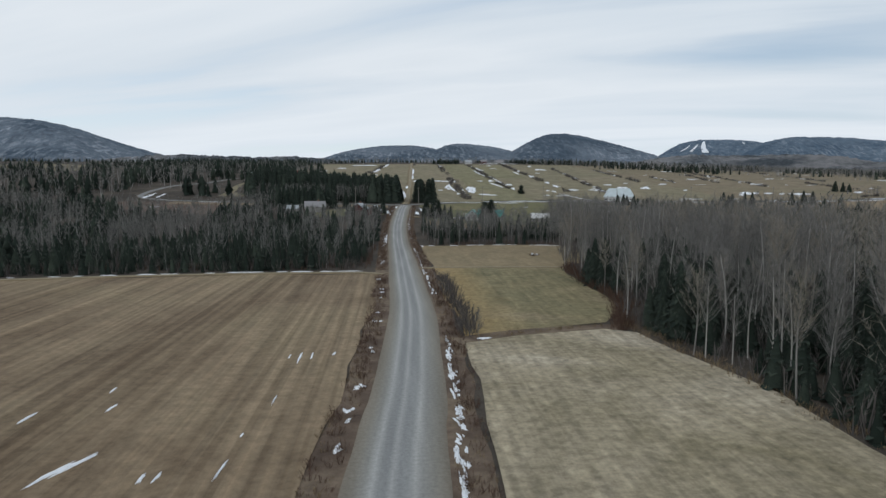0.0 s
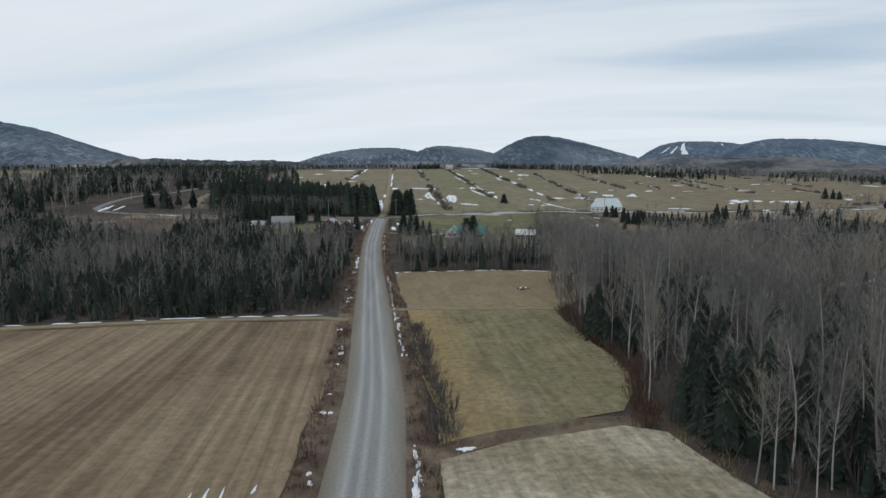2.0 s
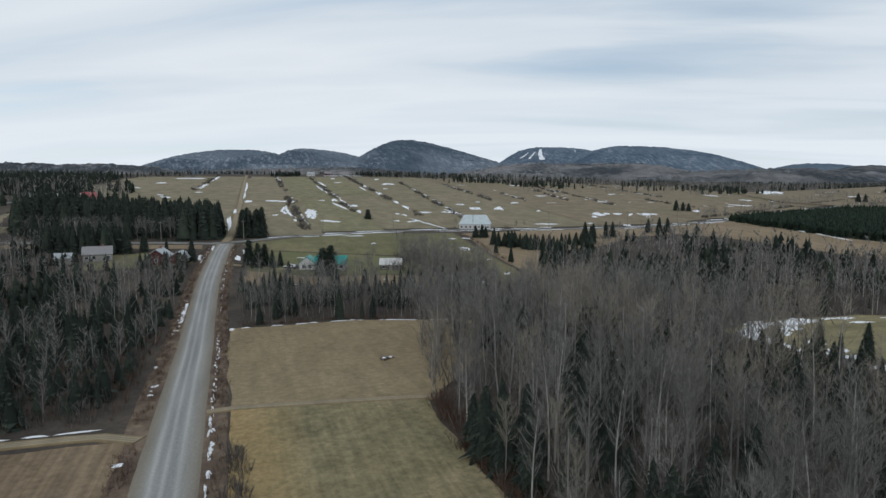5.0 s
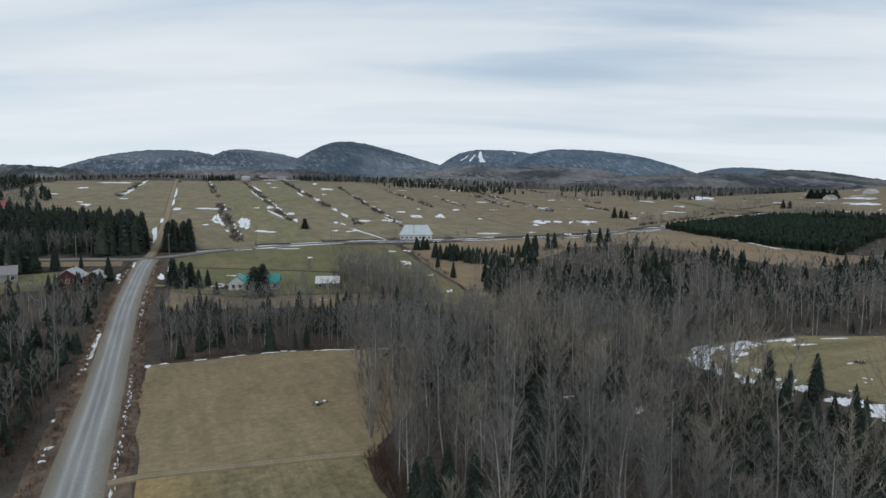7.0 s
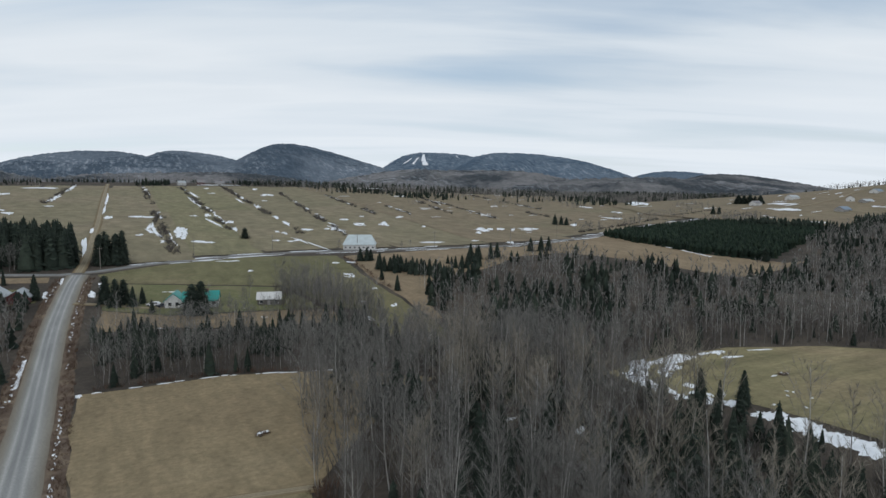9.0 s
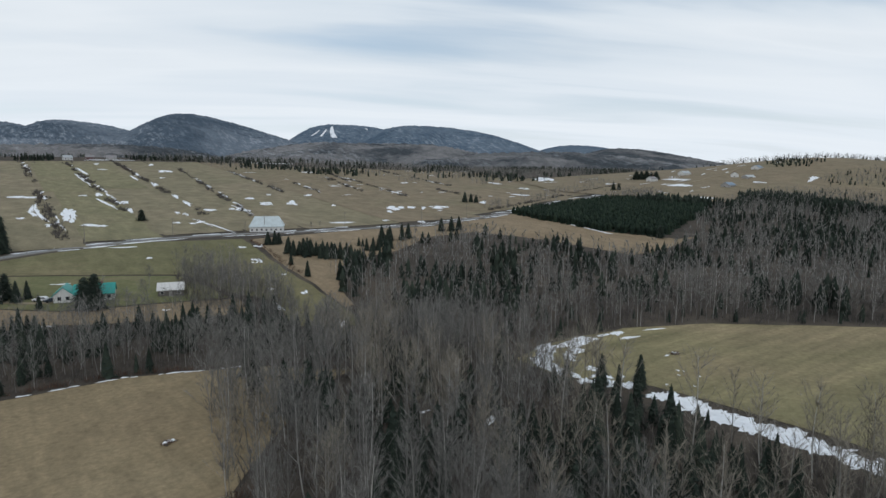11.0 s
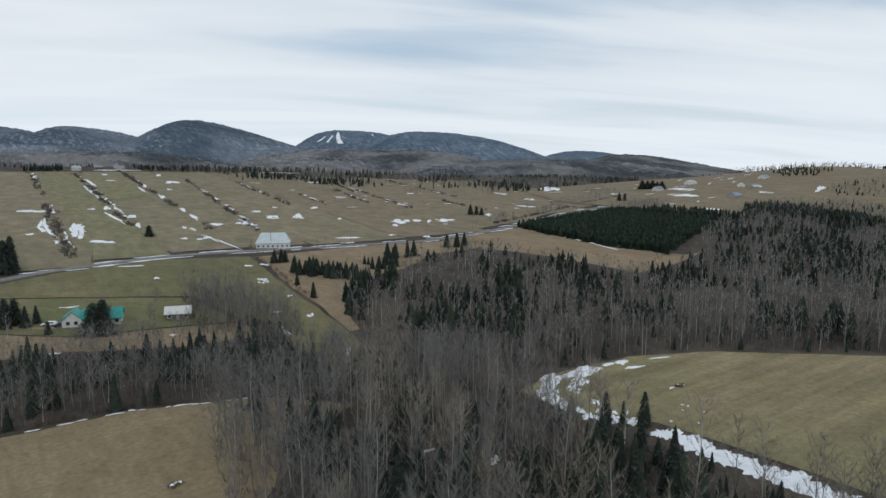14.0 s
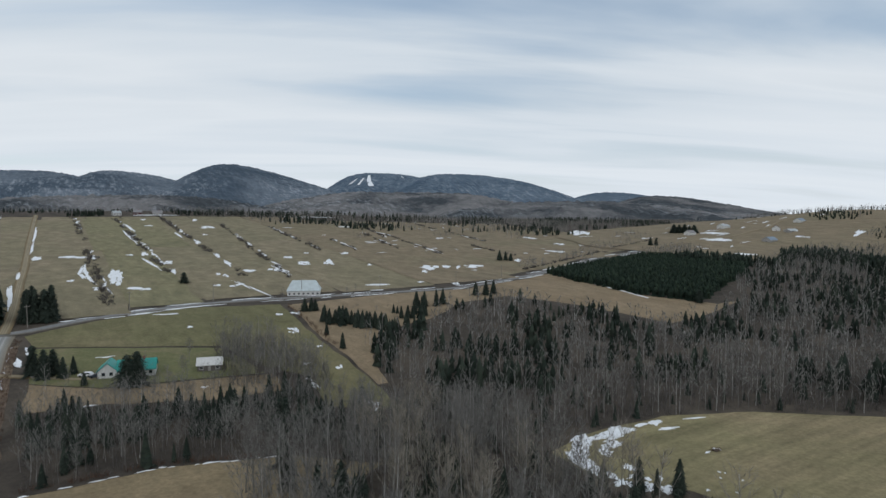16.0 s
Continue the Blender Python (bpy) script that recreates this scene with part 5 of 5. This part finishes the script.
def house(name, x, y, turn, length, depth, wall, roof, wall_mat, roof_mat, label, category="house", windows=3, ends=1, gambrel=False, chimney=True, door=True, sink=0.3):
    """A gabled building: ridge along its length; origin in the middle of its base."""
    top = new(name)
    tagged(top, label, category)
    z = float(min(ground_z(x + dx, y + dy) for dx in (-length / 2, length / 2) for dy in (-depth / 2, depth / 2)))
    top.matrix_basis = pose(x, y, z + 0.05, 0, 0, turn)
    hl, hd = length / 2, depth / 2
    if gambrel:
        up = [(hd, wall), (hd * 0.72, wall + roof * 0.68), (0, wall + roof)]
    else:
        up = [(hd, wall), (0, wall + roof)]
    out = [(-hd, -sink), (hd, -sink)] + up + [(-a, b) for a, b in up[-2::-1]]
    bm = bmesh.new()
    prism(bm, out, -hl, hl)
    part("wall", bm, wall_mat, top)
    for s in (-1, 1):
        for (a, b), (c, d) in zip(up, up[1:]):
            bm = bmesh.new()
            lx, lz = (a - c), (d - b)
            ln = math.hypot(lx, lz)
            ox, oz = lx / ln, -lz / ln
            nx, nz = lz / ln, lx / ln
            ex = 0.45 if (a, b) == up[0] else 0.0
            p1, p2 = (a + ox * ex, b + oz * ex), (c, d)
            prism(bm, [(s * (p1[0] + nx * 0.03), p1[1] + nz * 0.03), (s * (p2[0] + nx * 0.03), p2[1] + nz * 0.03), (s * (p2[0] + nx * 0.2), p2[1] + nz * 0.2), (s * (p1[0] + nx * 0.2), p1[1] + nz * 0.2)], -hl - 0.4, hl + 0.4)
            part("roof", bm, roof_mat, top)
    for i in range(windows):
        wx = -hl + length * (i + 0.5) / windows
        if door and i == windows // 2:
            bm = bmesh.new()
            box(bm, wx - 0.5, wx + 0.5, -hd - 0.06, -hd + 0.05, 0, 2.05)
            part("door", bm, M["grey_board"], top)
        else:
            window(top, wx, -hd, min(1.0, wall * 0.35), 1.0, min(1.2, wall * 0.45), "front")
    for i in range(ends):
        window(top, -hl, (i - (ends - 1) / 2) * depth * 0.4, min(1.0, wall * 0.35), 1.0, min(1.2, wall * 0.45), "end")
    if chimney:
        bm = bmesh.new()
        box(bm, hl * 0.3, hl * 0.3 + 0.7, -0.35, 0.35, wall + roof * 0.7, wall + roof + 0.9)
        part("chimney", bm, M["brick_dark"], top)
    return top


def hip_barn(x, y, turn, length, depth, wall, rise, label):
    """A long barn whose roof slopes on all four sides."""
    top = tagged(new("barn"), label, "barn")
    top.matrix_basis = pose(x, y, float(ground_z(x, y)) - 0.2, 0, 0, turn)
    hl, hd = length / 2, depth / 2
    bm = bmesh.new()
    box(bm, -hl, hl, -hd, hd, -0.5, wall)
    part("wall", bm, M["white_board"], top)
    bm = bmesh.new()
    o, inset = 0.5, length * 0.13
    low = [bm.verts.new(q) for q in ((-hl - o, -hd - o, wall), (hl + o, -hd - o, wall), (hl + o, hd + o, wall), (-hl - o, hd + o, wall))]
    eave = [bm.verts.new((v.co.x, v.co.y, wall + 0.2)) for v in low]
    a, b = bm.verts.new((-hl + inset, 0, wall + rise)), bm.verts.new((hl - inset, 0, wall + rise))
    bm.faces.new(low[::-1])
    for k in range(4):
        bm.faces.new((low[k], low[(k + 1) % 4], eave[(k + 1) % 4], eave[k]))
    for f in ((eave[0], eave[1], b, a), (eave[1], eave[2], b), (eave[2], eave[3], a, b), (eave[3], eave[0], a)):
        bm.faces.new(f)
    part("roof", bm, M["barn_roof"], top)
    for k in range(7):
        window(top, -hl + length * (k + 0.5) / 7, -hd, 0.8, 0.9, 0.9, "front")
    return top


hip_barn(141, 391, -25, 17.5, 11, 2.7, 5.4, "long white barn with a pale grey metal roof")
house("house", 33.6, 283.5, 76, 8, 5.5, 2.3, 2.4, M["white_board"], M["teal_metal"], "white house wing with a teal roof", windows=2, ends=2, chimney=False)
house("house", 41.6, 281.4, -14, 11, 7, 2.3, 2.6, M["white_board"], M["teal_metal"], "white house with a teal metal roof", windows=4, ends=1)
house("shed", 63, 276, -18, 7.6, 5, 2.2, 1.9, M["dark_board"], M["white_board"], "grey shed with a white roof among bare trees", "shed", windows=3, chimney=False)
house("house", -18.6, 304, 80, 9, 7.4, 2.9, 2.6, M["red_board"], M["pale_metal"], "dark red house with a pale grey roof and white-framed windows", windows=3, ends=3)
house("house", -11.4, 303.5, 80, 7, 6.4, 2.4, 2.1, M["red_board"], M["pale_metal"], "dark red garage wing with a pale grey roof", windows=1, ends=1, chimney=False, door=False)
house("house", -41, 314, 8, 9.5, 8, 2.8, 2.6, M["grey_board"], M["grey_roof"], "grey house with a grey roof among spruces", windows=4, ends=2)
house("shed", -51, 309, 8, 6, 5, 2.4, 1.5, M["grey_board"], M["pale_metal"], "small grey shed with a snowy roof", "shed", windows=1, chimney=False)
house("house", -112, 516, 10, 14, 8, 3, 2.6, M["white_board"], M["pale_metal"], "white farmhouse with a pale roof", windows=4, ends=2)
house("barn", -100, 524, 6, 13, 8, 3, 2.6, M["white_board"], M["pale_metal"], "white farm building with a pale roof", "barn", windows=3, chimney=False)
house("barn", -84, 520, 60, 13, 9, 4, 3.6, M["white_board"], M["red_metal"], "white farm building with a red metal roof", "barn", windows=2, ends=2, chimney=False)
house("barn", 722, 448, 5, 18, 10, 3.5, 3.2, M["grey_board"], M["blue_metal"], "far barn with a blue-grey metal roof", "barn", windows=5, chimney=False)
house("house", 805, 486, 30, 14, 9, 4, 3, M["white_board"], M["grey_roof"], "far white farmhouse beside a barn", windows=3)
house("barn", 884, 497, 10, 20, 10, 3.5, 3, M["white_board"], M["blue_metal"], "far barn with a blue roof", "barn", windows=4, chimney=False)
house("house", 805, 558, 0, 16, 10, 4, 3, M["white_board"], M["pale_metal"], "far white house on the rise", windows=3)
house("barn", 806, 468, 4, 22, 8, 3, 2.2, M["grey_board"], M["pale_metal"], "long low far barn with a pale roof", "barn", windows=6, chimney=False)
house("house", 712, 545, 0, 12, 9, 4, 3, M["white_board"], M["grey_roof"], "far white house beside snow", windows=3)
house("house", 104, 902, 10, 9, 7, 3, 2.6, M["white_board"], M["pale_metal"], "pale house on the hilltop", windows=3)
house("house", 150, 906, -10, 11, 7, 3, 2.6, M["grey_board"], M["grey_roof"], "grey house on the hilltop", windows=3)
house("house", 128, 912, 0, 9, 7, 3, 2.6, M["red_board"], M["grey_roof"], "dark red house on the hilltop", windows=3)


def pole(x, y, turn, h=9.5):
    top = tagged(new("utility_pole"), "weathered grey wooden utility pole beside the side road", "utility pole", "poles along the side road")
    top.matrix_basis = pose(x, y, float(ground_z(x, y)), 0, 0, turn)
    s = Soup()
    s.tube([(0, 0, -0.3), (0, 0, h * 0.5), (0, 0, h)], [0.16, 0.14, 0.11], 8)
    v, t, _ = s.arrays()
    ob = new("post", tri_mesh("post", v, t, [M["pole_wood"]], smooth=True))
    ob.parent = top
    bm = bmesh.new()
    box(bm, -1.1, 1.1, -0.2, -0.1, h - 0.9, h - 0.75)
    part("crossarm", bm, M["pole_wood"], top)
    for dx in (-0.95, 0.0, 0.95):
        bm = bmesh.new()
        box(bm, dx - 0.06, dx + 0.06, -0.21, -0.09, h - 0.75, h - 0.5)
        part("insulator", bm, M["grey_board"], top)
    return top


first = pole(-24, 362, 10)
for x, y, turn in ((12, 361, 30), (52, 382, 20), (92, 391, 5), (138, 387, -8), (184, 382, -5), (236, 379, 10), (286, 396, 20), (-60, 369, 10)):
    copy_thing(first, pose(x, y, float(ground_z(x, y)), 0, 0, turn))


def car(x, y, turn, paint, label):
    top = tagged(new("car"), label, "car")
    top.matrix_basis = pose(x, y, float(ground_z(x, y)) + 0.2, 0, 0, turn)
    bm = bmesh.new()
    prism(bm, [(-2.2, 0.35), (2.2, 0.35), (2.2, 0.8), (1.25, 0.95), (0.7, 1.45), (-1.5, 1.45), (-2.15, 0.95)], -0.85, 0.85)
    bmesh.ops.bevel(bm, geom=bm.edges[:], offset=0.07, segments=2, affect="EDGES")
    part("body", bm, paint, top)
    bm = bmesh.new()
    prism(bm, [(1.15, 1.0), (0.68, 1.38), (-1.45, 1.38), (-1.75, 1.0)], -0.87, 0.87)
    part("window", bm, M["pane"], top)
    for wx in (-0.8, 0.8):
        for wy in (-1.35, 1.35):
            bm = bmesh.new()
            bmesh.ops.create_cone(bm, cap_ends=True, segments=14, radius1=0.33, radius2=0.33, depth=0.22, matrix=pose(wx, wy, 0.33, 0, 90, 0))
            part("wheel", bm, M["tyre"], top)
    return top


car(27, 284, 60, M["car_white"], "white car parked beside the teal-roofed house")
car(30, 281.5, 70, M["car_dark"], "dark car parked beside the teal-roofed house")


def brush_pile(x, y, size):
    """A heap of stones and roots with a little snow, left in a field."""
    top = tagged(new("brush_pile"), "brown heap of roots and stones with some snow in a field", "brush pile")
    top.matrix_basis = pose(x, y, float(ground_z(x, y)) + 0.08)
    r = random.Random(int(x))
    s = Soup()
    for k in range(60):
        a, d = r.uniform(0, 6.28), Vector((r.gauss(0, 1), r.gauss(0, 1), r.uniform(0, 0.5))).normalized()
        p = Vector((math.cos(a) * r.uniform(0, size), math.sin(a) * r.uniform(0, size * 0.6), r.uniform(0, 0.35)))
        sliver(s, p, d, r.uniform(0.4, 1.1), 0.12, r, 0)
    v, t, _ = s.arrays()
    ob = new("roots", tri_mesh("roots", v, t, [M["shrub"]]))
    ob.parent = top
    for k in range(9):
        bm = bmesh.new()
        bmesh.ops.create_icosphere(bm, subdivisions=1, radius=r.uniform(0.2, 0.5), matrix=pose(r.uniform(-size, size) * 0.7, r.uniform(-0.5, 0.5) * size, 0.1))
        for q in bm.verts:
            q.co += noise.noise_vector(q.co * 2) * 0.12
        part("stone", bm, M["snow"] if k < 3 else M["trunk"], top)
    return top


brush_pile(35.2, 163, 1.4)
brush_pile(143.5, 141.5, 1.6)

# ---- single trees ----


def tree_kinds(name, templates, mats, label, category, group):
    """One thing per template, each with a trunk and a crown, kept as the first of its kind."""
    out = []
    for v, t, s in templates:
        meshes = []
        for slot, pname in ((0, "trunk"), (1, "crown")):
            tt = t[s == slot]
            used, inv = np.unique(tt, return_inverse=True)
            meshes.append((pname, tri_mesh(pname, v[used], inv.reshape(-1, 3), [mats[slot]])))
        out.append((name, meshes, label, category, group))
    return out


def plant(kind, x, y, h, wide=1.0, turn=0.0):
    name, meshes, label, category, group = kind
    top = tagged(new(name), label, category, group)
    top.matrix_basis = pose(x, y, float(ground_z(x, y)) - 0.03, 0, 0, turn) @ Matrix.Diagonal((h * wide, h * wide, h, 1))
    for pname, me in meshes:
        ob = new(pname, me)
        ob.parent = top
    return top


birches = tree_kinds("birch_tree", near_bare[:4], [M["birch"], M["twig"]], "pale-barked leafless birch at the edge of the woods", "tree", "trees of the near woods")
maples = tree_kinds("maple_tree", near_bare[4:7], [M["bark"], M["twig"]], "grey leafless maple in the near woods", "tree", "trees of the near woods")
aspens = tree_kinds("aspen_tree", near_bare[7:], [M["bark"], M["twig_tan"]], "slender leafless aspen with tan twigs", "tree", "trees of the near woods")
spruces = tree_kinds("spruce_tree", near_spruce, [M["trunk"], M["needle"]], "dark green spruce with drooping boughs", "tree", "spruces")
pines = tree_kinds("pine_tree", near_pine, [M["trunk"], M["needle"]], "dark bushy round-topped pine in the open", "tree", "pines")
for i in np.flatnonzero(single):
    x, y = pa[i]
    if conifer[i]:
        plant(spruces[rng.integers(len(spruces))], x, y, hA[i], rng.uniform(0.9, 1.2), rng.uniform(0, 360))
    else:
        u = rng.random()
        group = birches if u < 0.4 else maples if u < 0.75 else aspens
        plant(group[rng.integers(len(group))], x, y, hA[i], rng.uniform(0.85, 1.2), rng.uniform(0, 360))
def spruce_group(places, sort=spruces):
    for x, y, h, w in places:
        plant(sort[rng.integers(len(sort))], x, y, h, w, rng.uniform(0, 360))


spruce_group([(37.2, 270, 10.2, 1.7), (39.8, 269.3, 11.2, 1.7), (90, 452, 6.8, 2.2), (337, 277, 8, 1.9), (13, 292, 10, 1.4), (16, 288, 9.5, 1.5), (18.5, 291, 8.5, 1.4)], pines)
spruce_group([ (276, 243, 8, 1.5), (111, 137, 8, 1.15), (117.5, 132.5, 7.5, 1.2), (114, 135, 5.5, 1.1),
              (21, 286, 7, 1.6), (24, 289, 6, 1.5), (26, 276, 4.5, 1.5), (-27, 329, 10, 1.4), (-33, 327, 9, 1.5), (-7.5, 305, 9, 1.5), (-19, 333, 6, 1.0)])
spruce_group([(11.5 + 3.2 * (k % 4) + U(-0.8, 0.8), 370 + 5 * (k // 4) + U(-1.5, 1.5), U(11, 15), U(1.0, 1.3)) for k in range(16)], pines)
spruce_group([(123, 344, 6.5, 1.8), (126, 343, 7, 1.8), (128, 343, 6, 1.8), (123, 320, 8, 1.6), (123, 315, 7, 1.7), (126, 315, 6.5, 1.7), (115, 299, 5, 1.7), (113, 279, 6.5, 1.4), (131, 322, 6.5, 1.6), (133, 318, 6, 1.6),
              (132, 311, 6.5, 1.6), (133, 305, 6, 1.6), (137, 306, 7, 1.5), (139, 302, 7.5, 1.5), (140, 298, 8, 1.4), (161, 321, 4, 1.6), (160, 323, 4.5, 1.6), (176, 328, 9, 1.4), (175, 321, 8, 1.4), (158, 312, 6, 1.5)])
spruce_group([(161, 311, 6.5, 1.5), (163, 310, 6, 1.5), (168, 316, 7.5, 1.4), (171, 312, 8, 1.4), (182, 330, 8, 1.4), (188, 328, 9, 1.4), (194, 331, 8.5, 1.4), (343, 469, 9, 1.8), (348, 467, 8, 1.8), (351, 464, 7, 1.8),
              (575, 498, 10, 1.8), (582, 496, 9, 1.8), (226, 345, 8, 1.5), (231, 342, 9, 1.5), (238, 344, 8.5, 1.5), (722, 576, 13, 3.2), (729, 565, 13, 3.2), (735, 555, 12, 3.0), (726, 571, 12, 3.0), (732, 560, 11, 3.0)])
for x, y, h, w in ((48, 425, 6, 1.3), (53, 270, 8, 1.2), (58, 285, 9, 1.2), (70, 287, 9.5, 1.4), (72, 281, 9, 1.3), (122, 372, 8, 1.3), (8.6, 76, 4.5, 0.8), (-8.5, 199, 5, 1.0), (-11, 233, 9, 1.1), (32, 212, 10, 1.2), (158, 372, 6, 1.5), (170, 385, 5, 1.6)):
    plant(maples[rng.integers(len(maples))], x, y, h, w, rng.uniform(0, 360))
# ski runs on the far mountain, cast from the camera's eye onto its slope to fit the view
from mathutils.bvhtree import BVHTree

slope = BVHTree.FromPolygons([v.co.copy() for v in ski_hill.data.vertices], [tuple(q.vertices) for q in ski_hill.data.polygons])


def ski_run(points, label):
    """A cleared run placed to fit the camera's view: az, elevation and width in degrees from its eye point, top to
    bottom.
    """
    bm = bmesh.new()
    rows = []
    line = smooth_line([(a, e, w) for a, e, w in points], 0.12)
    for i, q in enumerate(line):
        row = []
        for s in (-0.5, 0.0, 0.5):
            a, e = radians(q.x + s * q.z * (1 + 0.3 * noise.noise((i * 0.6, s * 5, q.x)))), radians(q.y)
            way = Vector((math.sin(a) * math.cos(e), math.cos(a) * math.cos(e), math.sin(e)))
            place = slope.ray_cast(Vector(CAMERA_EYE), way)[0]
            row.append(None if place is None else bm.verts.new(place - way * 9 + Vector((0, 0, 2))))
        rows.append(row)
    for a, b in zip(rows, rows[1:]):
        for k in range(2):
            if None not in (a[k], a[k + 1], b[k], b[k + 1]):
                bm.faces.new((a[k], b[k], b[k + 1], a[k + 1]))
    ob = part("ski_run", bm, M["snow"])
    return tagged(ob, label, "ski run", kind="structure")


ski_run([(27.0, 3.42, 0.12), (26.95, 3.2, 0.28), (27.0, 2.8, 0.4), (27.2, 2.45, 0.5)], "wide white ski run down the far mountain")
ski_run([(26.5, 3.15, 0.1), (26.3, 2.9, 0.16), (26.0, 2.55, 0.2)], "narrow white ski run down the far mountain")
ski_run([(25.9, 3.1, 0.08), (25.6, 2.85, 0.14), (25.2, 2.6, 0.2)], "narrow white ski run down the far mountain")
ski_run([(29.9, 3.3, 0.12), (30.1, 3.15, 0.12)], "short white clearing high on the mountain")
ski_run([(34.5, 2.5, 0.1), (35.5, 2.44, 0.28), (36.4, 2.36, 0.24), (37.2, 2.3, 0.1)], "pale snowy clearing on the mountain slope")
